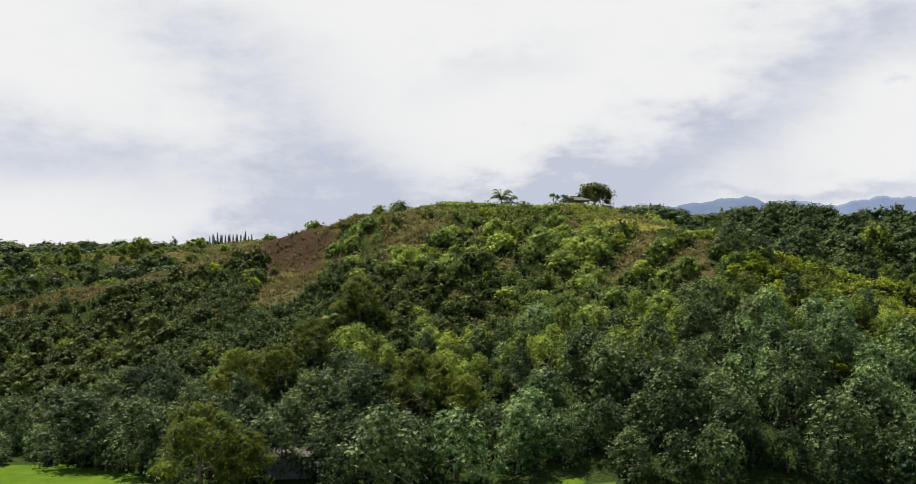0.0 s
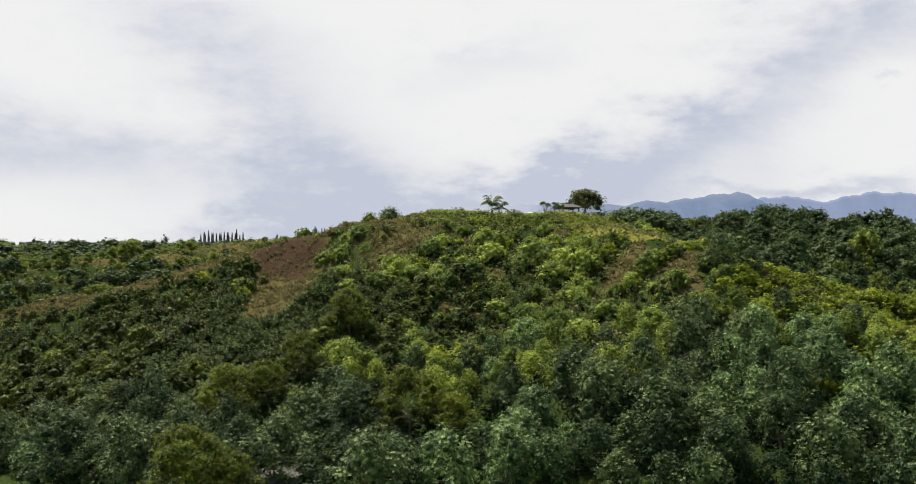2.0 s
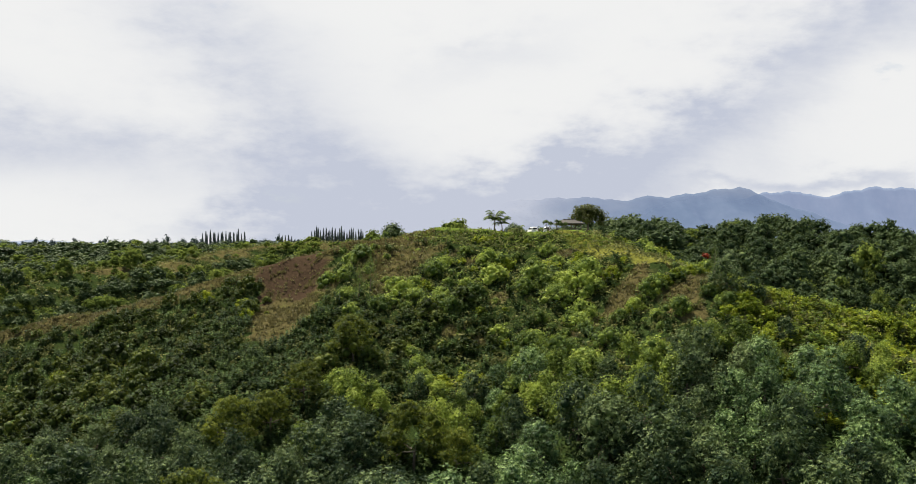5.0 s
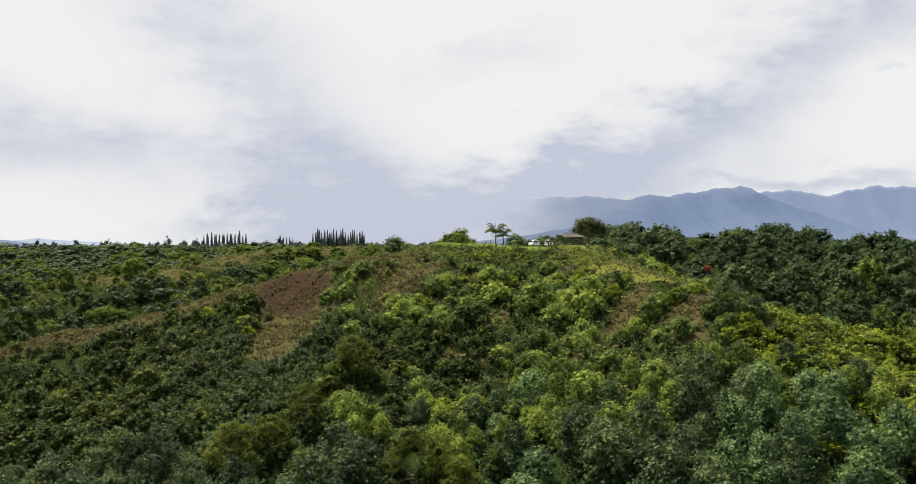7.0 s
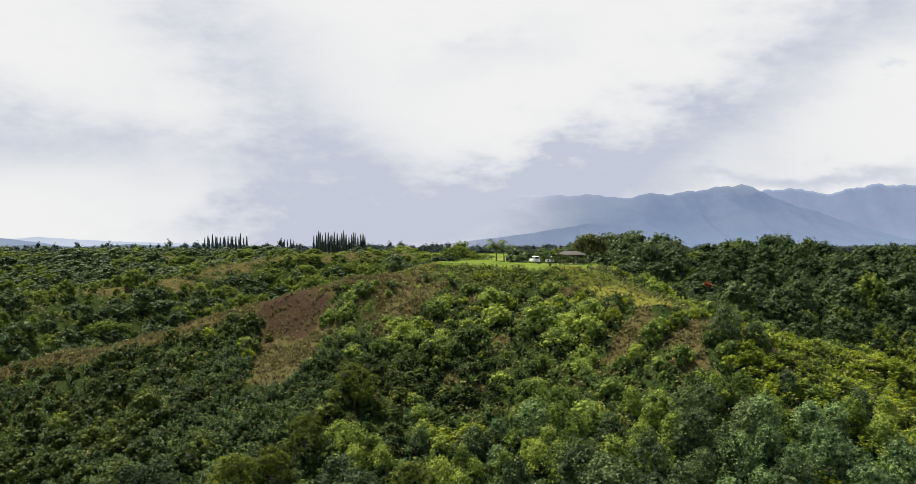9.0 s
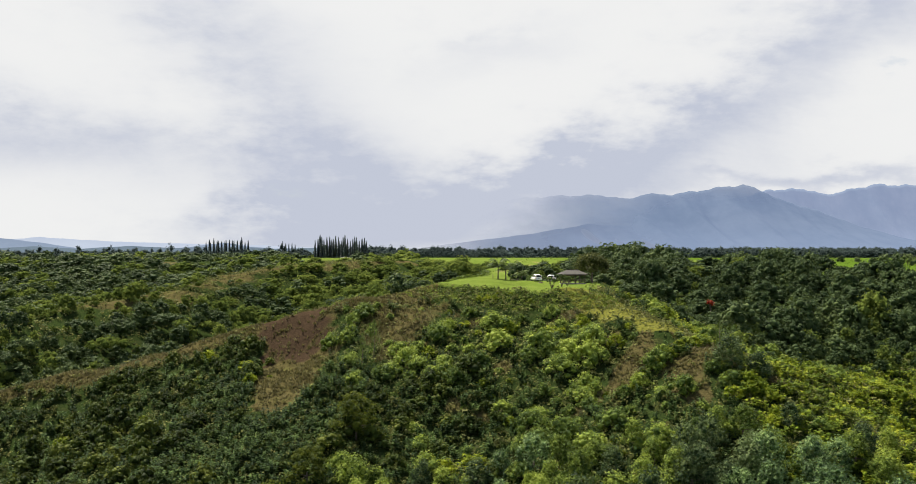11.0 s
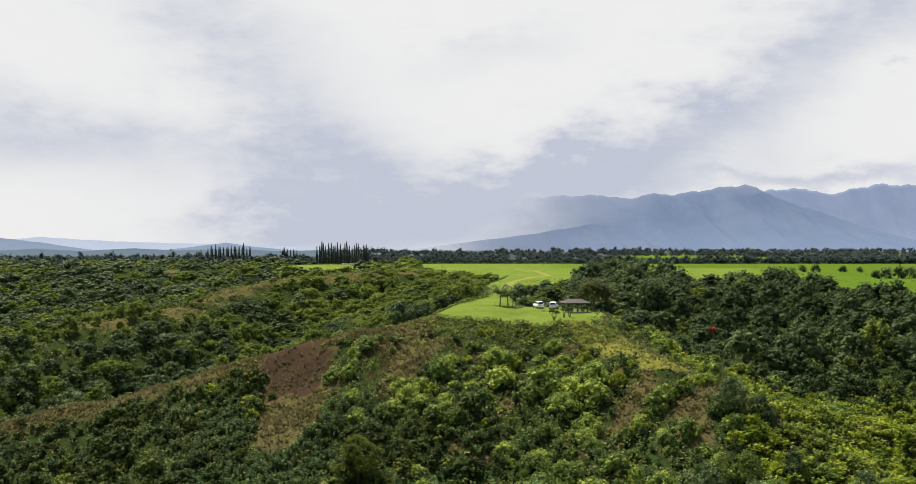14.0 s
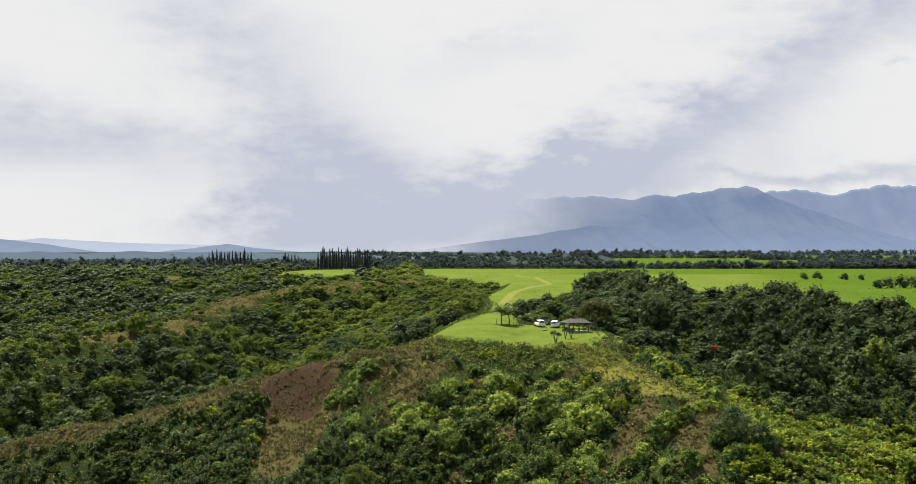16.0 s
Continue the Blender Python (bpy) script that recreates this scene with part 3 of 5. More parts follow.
def puffs(rng, n, width, height, base, top_heavy=0.6, size=0.34):
    """Centres and radii of the leaf masses of one crown."""
    c, r = [], []
    for i in range(n):
        a = 2.399 * i + rng.uniform(-0.4, 0.4)
        u = (i + 0.5) / n
        z = base + height * (u ** top_heavy) * 0.8
        rad = width * 0.5 * math.sqrt(max(0.05, 1 - (2 * (u - 0.35)) ** 2 * 0.55)) * rng.uniform(0.35, 0.78) * (1 - 0.45 * u)
        c.append((math.cos(a) * rad, math.sin(a) * rad, z))
        r.append(width * size * rng.uniform(0.65, 1.1) * (1 - 0.2 * u))
    return np.array(c), np.array(r)


def crown_soup(seed, n_puffs, width, height, base, n_leaves, size, core=0.64, fill=16, **kw):
    rng = np.random.default_rng(seed)
    shape = {k: kw.pop(k) for k in ("top_heavy", "spread") if k in kw}
    c, r = puffs(rng, n_puffs, width, height, base, shape.get("top_heavy", 0.6), shape.get("spread", 0.3))
    s = Soup()
    if "blades" in kw:
        v, f = rosettes(rng, c, r, n_leaves, size, **kw)
        s.put(v, None, f)
    else:
        v, f = leaves(rng, c, r, n_leaves, size, **kw)
        s.put(v, f)
    if core:                                  # the close inner mass of each puff, under broad inner leaves
        for p, rad in zip(c, r):
            s.put(ICO_V * (rad * core * rng.uniform(0.72, 1.08, (len(ICO_V), 1))) + p, None, ICO_F)
        v, f = leaves(rng, c, r * (0.2 + core), int(fill * len(r)), float(r.mean()) * 1.5 / math.sqrt(fill), wide=0.55, ruffle=0.75, lift=0.2, low=-0.9)
        s.put(v, f)
    return s, c, r


def trunk_soup(rng, height, girth, centres, sides=6, limbs=4):
    s = Soup()
    lean = rng.uniform(-0.3, 0.3, 2)
    top = (lean[0], lean[1], height)
    s.tube([(0, 0, -0.6), (lean[0] * 0.3, lean[1] * 0.3, height * 0.5), top], [girth * 1.25, girth * 0.9, girth * 0.55], sides)
    for c in list(centres)[:limbs]:
        mid = (np.array(top) * 0.45 + np.array(c) * 0.55) + rng.uniform(-0.2, 0.2, 3)
        s.tube([(top[0] * 0.8, top[1] * 0.8, height * 0.75), tuple(mid), tuple(c)], [girth * 0.5, girth * 0.32, girth * 0.12], 5)
    return s


class Kind:
    """One kind of plant: a few grown forms, each built once as a thing with trunk and crown, and copied."""

    def __init__(self, name, label, category, group, forms, mat):
        self.name, self.label, self.category, self.group, self.mat = name, label, category, group, mat
        self.forms, self.made = forms, {}

    def plant(self, form, x, y, z, turn, size, tall=1.0):
        m = pose(x, y, z, 0, 0, turn) @ Matrix.Diagonal((size, size, size * tall, 1))
        if form in self.made:
            first = self.made[form]
            return copy_thing(first, m @ Matrix.Diagonal((*first.scale, 1)).inverted())
        crown, trunk = self.forms[form]
        ob = new(self.name)
        ob.empty_display_size = 0.5
        tagged(ob, self.label, self.category, self.group)
        part("trunk", trunk.mesh(self.name + "_trunk", BARK, True), ob)
        part("crown", crown.mesh(self.name + "_crown", self.mat), ob)
        ob.matrix_basis = m
        self.made[form] = ob
        return ob


def kind(name, label, category, group, mat, seeds, n_puffs, width, height, base, n_leaves, size, girth=0.16, limbs=4, **kw):
    forms = []
    for sd in seeds:
        crown, c, r = crown_soup(sd, n_puffs, width, height, base, n_leaves, size, **kw)
        forms.append((crown, trunk_soup(np.random.default_rng(sd + 7), base + height * 0.25, girth, c, limbs=limbs)))
    return Kind(name, label, category, group, forms, mat)


# ---------------------------------------------------------------- ground
def spaced(lo, hi, near_lo, near_hi, step, grow):
    a = list(np.arange(near_lo, near_hi + step / 2, step))
    s, v = step, near_hi
    while v < hi:
        s *= grow
        v = min(hi, v + s)
        a.append(v)
    s, v = step, near_lo
    while v > lo:
        s *= grow
        v = max(lo, v - s)
        a.insert(0, v)
    return np.array(a)


def make_ground():
    xs, ys = spaced(-5200, 5200, -110, 125, 1.7, 1.07), spaced(-600, 4950, 92, 262, 1.6, 1.035)
    gx, gy = np.meshgrid(xs, ys)
    gz = land(gx, gy)
    v = np.stack([gx, gy, gz], -1).reshape(-1, 3)
    nx, ny = len(xs), len(ys)
    i = (np.arange(ny - 1)[:, None] * nx + np.arange(nx - 1)[None, :]).ravel()
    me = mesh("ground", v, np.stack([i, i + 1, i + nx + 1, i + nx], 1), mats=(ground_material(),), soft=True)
    fx, fy = gx.ravel(), gy.ravel()
    scar = scar_mask(fx, fy)
    for name, val in (("lawn", open_grass(fx, fy)), ("dry", np.maximum(dry_mask(fx, fy), scar)),
                      # plain: how far distance haze is mixed into the ground colour
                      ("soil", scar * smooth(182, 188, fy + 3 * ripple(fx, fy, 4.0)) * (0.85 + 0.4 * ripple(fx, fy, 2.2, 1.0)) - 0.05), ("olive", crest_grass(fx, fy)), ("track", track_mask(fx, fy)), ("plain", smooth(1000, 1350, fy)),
                      # Right-hand and foot terms paint shade; the far strip is its own paddock.
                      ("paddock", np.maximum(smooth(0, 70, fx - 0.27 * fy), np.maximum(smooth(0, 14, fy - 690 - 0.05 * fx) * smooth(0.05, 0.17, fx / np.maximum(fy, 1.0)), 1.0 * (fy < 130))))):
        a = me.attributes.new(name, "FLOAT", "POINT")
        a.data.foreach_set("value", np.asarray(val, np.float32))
    tagged(new("ground", me), "hilly ground with bright pasture, leaf litter, parched grass and red soil", "ground", kind="structure")


make_ground()


# ---------------------------------------------------------------- far ranges
def make_range(name, label, dist, depth, line, shade, lit, seed, feet=20.0, fog=None):
    """A mountain range: its crest follows a line of (x, height) and spurs run down towards the plain."""
    xs = np.linspace(line[0][0], line[-1][0], 260)
    crest = np.interp(xs, [p[0] for p in line], [p[1] for p in line])
    rows = 34
    v = []
    for j in range(rows):
        u = j / (rows - 1)                       # 0 at the foot, 1 at the crest
        spur = np.abs(np.sin(xs / 95.0 + 1.2 * np.sin(xs / 210.0 + seed) + 2.2 * u + seed)) * 0.5 + np.abs(np.sin(xs / 37.0 + seed * 2 + 3 * u)) * 0.18
        jag = 0.012 * np.sin(xs / 23.0 + seed) + 0.006 * np.sin(xs / 9.1) + 0.003 * np.sin(xs / 4.3)
        h = feet + (crest - feet) * (u ** 1.15) * (1 - 0.55 * spur * (1 - u) * 1.4) + (crest - feet) * jag * u
        v.append(np.stack([xs, dist - depth * (1 - u) + spur * 60 * (1 - u), h], -1))
    v.append(np.stack([xs, np.full_like(xs, dist + 120), np.full_like(xs, feet)], -1))
    v = np.concatenate(v)
    n = len(xs)
    i = (np.arange(rows)[:, None] * n + np.arange(n - 1)[None, :]).ravel()
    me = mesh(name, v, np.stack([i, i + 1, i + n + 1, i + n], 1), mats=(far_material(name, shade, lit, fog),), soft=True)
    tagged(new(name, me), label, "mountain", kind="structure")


def rise(px, py, dist):
    return (px - 784) / 1607.0 * dist, 51.0 + (424 - py) / 1607.0 * dist


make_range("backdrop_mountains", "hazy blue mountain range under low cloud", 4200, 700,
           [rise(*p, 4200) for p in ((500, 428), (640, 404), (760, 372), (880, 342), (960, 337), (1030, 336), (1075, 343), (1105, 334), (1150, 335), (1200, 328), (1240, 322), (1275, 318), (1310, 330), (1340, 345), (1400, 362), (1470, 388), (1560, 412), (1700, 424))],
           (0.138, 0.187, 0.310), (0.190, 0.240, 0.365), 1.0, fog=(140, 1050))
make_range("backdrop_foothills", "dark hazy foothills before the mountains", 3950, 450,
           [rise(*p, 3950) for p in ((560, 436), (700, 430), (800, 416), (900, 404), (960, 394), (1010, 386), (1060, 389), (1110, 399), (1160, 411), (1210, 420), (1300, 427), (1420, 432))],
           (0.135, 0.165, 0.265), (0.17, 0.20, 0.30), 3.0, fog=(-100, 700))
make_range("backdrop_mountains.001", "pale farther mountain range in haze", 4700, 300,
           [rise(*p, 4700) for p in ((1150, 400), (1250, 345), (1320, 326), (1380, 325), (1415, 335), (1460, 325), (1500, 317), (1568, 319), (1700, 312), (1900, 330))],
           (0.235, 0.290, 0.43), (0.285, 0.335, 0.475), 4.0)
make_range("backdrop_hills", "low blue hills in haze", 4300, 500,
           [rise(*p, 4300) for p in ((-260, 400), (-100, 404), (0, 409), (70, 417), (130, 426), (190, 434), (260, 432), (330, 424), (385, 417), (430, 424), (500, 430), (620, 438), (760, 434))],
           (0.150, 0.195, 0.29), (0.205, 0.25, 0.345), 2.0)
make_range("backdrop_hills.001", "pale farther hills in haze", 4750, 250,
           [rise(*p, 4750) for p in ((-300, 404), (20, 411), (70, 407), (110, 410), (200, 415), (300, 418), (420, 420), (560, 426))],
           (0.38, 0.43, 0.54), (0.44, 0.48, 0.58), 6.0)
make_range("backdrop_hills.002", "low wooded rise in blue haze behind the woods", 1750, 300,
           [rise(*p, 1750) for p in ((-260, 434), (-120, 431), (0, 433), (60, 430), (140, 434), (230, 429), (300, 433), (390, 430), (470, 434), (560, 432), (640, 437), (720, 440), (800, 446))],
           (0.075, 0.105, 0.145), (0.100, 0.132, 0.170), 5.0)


# ---------------------------------------------------------------- plants of the slope
BROAD = kind("broadleaf_tree", "dense dark green broadleaf tree on the hillside", "tree", "trees at the foot of the slope", LEAF,
             (11, 12, 13), 22, 6.8, 6.0, 0.3, 840, 0.23, 0.17, spread=0.19, top_heavy=0.85, core=0.36, fill=17, inner=0.3, blades=4, wide=0.7)
KUKUI = kind("candlenut_tree", "candlenut tree with pale silvery green leaves", "tree", "pale trees at the foot of the slope", LEAF_PALE,
             (21, 22, 23), 24, 6.4, 5.4, 0.3, 840, 0.23, 0.16, wide=0.6, lift=0.45, spread=0.18, top_heavy=0.85, core=0.36, fill=17, inner=0.3, blades=4)
GOLD = kind("feathery_tree", "tree with feathery yellow-green foliage", "tree", "yellow-green feathery trees", LEAF_GOLD,
            (31, 32), 28, 8.4, 6.2, 0.9, 1000, 0.27, 0.15, wide=0.4, droop=0.35, spread=0.14, squash=0.62, core=0.4, fill=24, inner=0.3, blades=5)
SUNNY = kind("leafy_tree", "leafy mid-green tree on the slope, sunlight put into its leaf colour", "tree", "trees on the sunny slope", LEAF_SUNNY,
             (14, 15, 16), 20, 6.6, 5.6, 0.3, 860, 0.225, 0.16, spread=0.19, top_heavy=0.85, core=0.36, fill=17, inner=0.3, blades=4, wide=0.7)
SHRUB = kind("shrub", "rounded green shrub on the steep slope", "shrub", "shrubs on the slope", LEAF_SLOPE,
             (41, 42, 43, 44), 16, 5.4, 3.0, 0.0, 400, 0.25, 0.08, limbs=3, spread=0.19, core=0.66, fill=10, inner=0.3, blades=4, wide=0.7)
LIME = kind("lime_shrub", "bright yellow-green shrub lit by the sun", "shrub", "lime green shrubs below the lawn", LEAF_LIME,
            (51, 52, 53), 12, 3.4, 1.7, 0.1, 160, 0.23, 0.06, limbs=3, spread=0.18, top_heavy=0.9, core=0.6, fill=7, blades=4, wide=0.6)
FAR_FORMS = [crown_soup(60 + i, 9, 6.8, 4.6, 0.5, 58, 0.55, fill=4, core=0.68, wide=0.8, spread=0.22, blades=4, lift=0.3)[0].arrays() for i in range(5)]
MID_FORMS = [crown_soup(70 + i, 13, 6.8, 4.6, 0.5, 120, 0.45, fill=4, core=0.66, wide=0.8, spread=0.19, blades=4, lift=0.3)[0].arrays() for i in range(5)]
UMBRELLA_FORMS = [crown_soup(80 + i, 12, 10.5, 1.6, 4.2, 220, 0.42, core=0.6, wide=0.7, squash=0.5, spread=0.16, blades=4, lift=0.5)[0].arrays() for i in range(2)]
BELT_FORMS = [crown_soup(90 + i, 4, 7.0, 5.0, 0.6, 24, 1.0, fill=4, core=0.74, wide=0.8, spread=0.24, blades=3)[0].arrays() for i in range(3)]
SHRUB_FORMS = [crown_soup(45 + i, 12, 5.4, 3.0, 0.0, 120, 0.31, fill=6, core=0.66, spread=0.20, blades=4, wide=0.7)[0].arrays() for i in range(4)]


def put_form(soup, form, x, y, z, turn, size, tall=1.0):
    v, q, t = form
    c, s = math.cos(turn), math.sin(turn)
    r = np.array([[c, s, 0], [-s, c, 0], [0, 0, tall]]) * size
    soup.put(v @ r + np.array([x, y, z]), q, t, ((x * 7.31 + y * 3.77) % 1.0 + (x * 1.93 - y * 5.11) % 1.0) / 2)


def grow_slope():
    rng = np.random.default_rng(5)
    thicket, shade = Soup(), Soup()
    shrubs = 0
    gold = ((-27, 97.5, 1.25), (-30, 128, 1.0), (-25.5, 131, 0.8), (-16, 150, 1.0), (-5, 120, 1.15), (0.5, 117, 0.8), (-22, 138, 0.8), (-22.5, 98, 0.9))
    # the tall belt along the foot
    y = 84.0
    while y < 137:
        step = 5.3 if y < 122 else 4.5
        x = -0.488 * y - 12
        while x < 0.488 * y + 12:
            px, py = x + rng.uniform(-1.6, 1.6), y + rng.uniform(-1.6, 1.6)
            x += step
            if open_grass(px, py - 1.0) > 0.5 or scar_mask(px, py) > 0.3:
                continue
            if any(abs(px - gx) < 4.4 * gs and -7.5 < py - gy < 3.5 for gx, gy, gs in gold):
                continue
            z = float(land(px, py)) - 0.2
            cane = ripple(px, py, 17.0, 2.5) > 0.15 and py > 122 and (px < -22 or px > 48)
            if cane and rng.random() < 0.8 or (px > 47 and py > 131 and rng.random() < 0.92):
                continue
            if -44 < px < -19 and py > 143 and rng.random() < 0.75:
                continue
            pale = ripple(px, py, 15.0, 0.4) + (0.35 if px > 6 else -0.15) + (0.2 if px < -38 and py < 122 else 0) - (0.8 if py > 140 and px < 0 else 0)
            size = 1.02 * math.exp(0.24 * rng.normal()) * (1.15 if py < 122 else (0.9 if py < 128 else 0.76))
            turn = rng.uniform(0, 360)
            # Dark leaves at the foot, bright ones above: shade and sun by colour.
            k = KUKUI if pale > 0.5 else (SUNNY if py > 122 and px > -24 + 6 * ripple(px, py, 9.0) and ripple(px, py, 7.0, 1.7) + 0.35 * rng.normal() > -0.3 else BROAD)
            k.plant(int(rng.integers(3)), px, py, z, turn, size, rng.uniform(0.85, 1.15))
        y += step * 0.93
    for x, y, s in gold:
        GOLD.plant(int(rng.integers(2)), x, y, float(land(x, y)) - 0.2, rng.uniform(0, 360), s * 1.3)
    # shrubs on the steep face and over the spur
    y = 137.0
    while y < 216:
        x = -0.488 * y - 12
        while x < 0.488 * y + 12:
            px, py = x + rng.uniform(-1.3, 1.3), y + rng.uniform(-1.2, 1.2)
            x += 4.0
            if open_grass(px, py) > 0.5 or open_grass(px, py + 1.5) > 0.5 or (scar_mask(px, py) > 0.25 and rng.random() > 0.12 * (py > 178) + 0.3 * (scar_mask(px, py) < 0.8)) or crest_grass(px, py) > 0.15:
                continue
            bare = float(dry_mask(px, py))
            patch = ((px + 23) / 6) ** 2 + ((py - 195) / 9) ** 2 < 1
            if rng.random() < bare * 0.93 and not patch:
                continue
            cane = ripple(px, py, 17.0, 2.5) > 0.25 and py < 185 and (px < -40 or px > 52)
            if cane and rng.random() < 0.7:
                continue
            clump = ripple(px, py, 8.0, 6.0)
            size = 0.86 * math.exp(0.42 * rng.normal() + 0.32 * clump) * (1.0 if py < 184 else 0.75)
            size = min(max(0.34, size), 1.5) * (0.5 if -14 < px < 32 and py > 188 else 1.0) * (0.65 if -14 < px < 32 and py > 193 else 1.0)
            if scar_mask(px, py) > 0.8:
                size *= 0.4
            if -42 < px < -20 and 146 < py < 176:      # only low growth below the scar
                size *= 0.6
            dr, hr = polyline(px, py, RIDGES[2][0])
            ds, hs = polyline(px, py, RIDGES[3][0])
            if (dr < 5 and px < -6) or ds < 7:
                size *= 0.6
            z = float(land(px, py)) - 0.5
            turn = rng.uniform(0, 360)
            bright = (py > 183 and -2 < px < 26 and rng.random() < (0.4 if py < 190 else 0.7)) or (px > 42 and py < 200 and rng.random() < 0.85 and (px - 46) ** 2 + (py - 153) ** 2 > 40) or rng.random() < (0.2 if px > 0 else 0.06)
            if bright:
                LIME.plant(int(rng.integers(3)), px, py, z + 0.2, turn, size * rng.uniform(0.9, 1.4), rng.uniform(0.7, 1.1))
            elif shrubs < 300 and -22 < px < 50 and (py > 166 or px > 8 or rng.random() < 0.3):
                SHRUB.plant(int(rng.integers(4)), px, py, z, turn, size, rng.uniform(0.75, 1.1))
                shrubs += 1
            else:
                # Left and lower shrubs take the copy with cloud shade painted in.
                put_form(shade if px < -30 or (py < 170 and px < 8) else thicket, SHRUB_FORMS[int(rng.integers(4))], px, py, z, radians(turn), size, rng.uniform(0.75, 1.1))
        y += 3.7
    for k in range(14):                       # the hedge that runs down the spur
        u = k / 13.0
        px, py = 28.0 + 16.0 * u + rng.uniform(-0.4, 0.4), 153.5 + 13 * u + rng.uniform(-0.4, 0.4)
        (LIME if k % 2 else SHRUB).plant(k % 2, px, py, float(land(px, py)) - 0.15, rng.uniform(0, 360), rng.uniform(0.95, 1.25) * (1.0 if k % 2 else 0.62), 1.0)
    for x, y, size in ((45.0, 153.5, 1.15), (48.5, 151.0, 0.9)):      # dark trees on the shoulder of the spur
        BROAD.plant(1, x, y, float(land(x, y)) - 0.3, 60 * x, size, 0.95)
    for x, y, size in ((4.6, 194.4, 0.8), (6.4, 194.8, 0.7), (7.8, 194.2, 0.6), (15.0, 191.5, 0.7), (-1.5, 189.0, 0.6), (2.0, 184.0, 0.7)):
        LIME.plant(int(rng.integers(3)), x, y, float(land(x, y)) - 0.1, 70 * x, size, 1.0)
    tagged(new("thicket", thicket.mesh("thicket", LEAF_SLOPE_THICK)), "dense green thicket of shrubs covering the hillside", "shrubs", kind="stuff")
    tagged(new("thicket", shade.mesh("thicket", LEAF_THICK_SHADE)), "dense green thicket on the ridge's lower flank, cloud shade in its leaf colour", "shrubs", kind="stuff")


grow_slope()


def plume(seed):
    """A clump of upright leafy canes, each with whorls of drooping blades."""
    rng = np.random.default_rng(seed)
    s = Soup()
    for k in range(4):
        a = 1.57 * k + rng.uniform(-0.5, 0.5)
        foot = np.array([math.cos(a), math.sin(a), 0]) * rng.uniform(0.15, 0.62)
        top = foot * 1.35 + np.array([rng.uniform(-0.15, 0.15), rng.uniform(-0.15, 0.15), rng.uniform(1.2, 2.0)])
        ring = [foot + 0.07 * np.array([math.cos(w), math.sin(w), 0.1]) for w in (0.3, 2.4, 4.5)]
        s.put([*ring, top], None, [(0, 1, 3), (1, 2, 3), (2, 0, 3)])
        for u in (0.3, 0.5, 0.68, 0.85, 1.0):
            p = foot + (top - foot) * u
            for j in range(4):
                w = 1.57 * j + rng.uniform(0, 1.5)
                d = np.array([math.cos(w), math.sin(w), 0])
                side = np.array([-d[1], d[0], 0]) * 0.17
                ln = rng.uniform(0.38, 0.62) * (1.2 - 0.45 * u)
                s.put([p - side, p + side, p + d * ln + np.array([0, 0, rng.uniform(-0.12, 0.28)])], None, [(0, 1, 2)])
    return s.arrays()


def grow_cane():
    """Tall leafy canes that cover the lower slopes like a rough pelt."""
    rng = np.random.default_rng(8)
    forms = [plume(130 + i) for i in range(5)]
    soup, flank = Soup(), Soup()
    y = 112.0
    while y < 205:
        x = -0.488 * y - 10
        while x < 0.488 * y + 10:
            px, py = x + rng.uniform(-0.65, 0.65), y + rng.uniform(-0.65, 0.65)
            x += 1.3
            w = ripple(px, py, 17.0, 2.5)
            lit = px > 44 and 116 < py < 205
            zone = (px < 6 and py < 172) or (px < -18 and py < 188) or (px > 46 and py < 190) or lit
            if open_grass(px, py) > 0.5 or scar_mask(px, py) > 0.3 or dry_mask(px, py) > 0.6 or crest_grass(px, py) > 0.3:
                continue
            if open_grass(px, py + 9.0) > 0.5:
                continue
            if not zone and rng.random() < (0.72 if py < 180 else 0.8):
                continue
            if zone and not lit and w < 0.0 and rng.random() < 0.6:
                continue
            if lit and rng.random() < 0.45:
                continue
            put_form(flank if lit else soup, forms[int(rng.integers(5))], px, py, float(land(px, py)) - 0.1, rng.uniform(0, 6.28), rng.uniform(0.65, 1.1) * (1.3 if lit else 1.0), 0.68 if lit else 1.0)
        y += 1.3
    tagged(new("cane_undergrowth", soup.mesh("cane_undergrowth", LEAF_CANE)), "tall leafy green canes covering the lower slope", "undergrowth", kind="stuff")
    tagged(new("lime_undergrowth", flank.mesh("lime_undergrowth", LEAF_LIME_LOW)), "bright yellow-green leafy undergrowth on the sunny flank", "undergrowth", kind="stuff")


grow_cane()


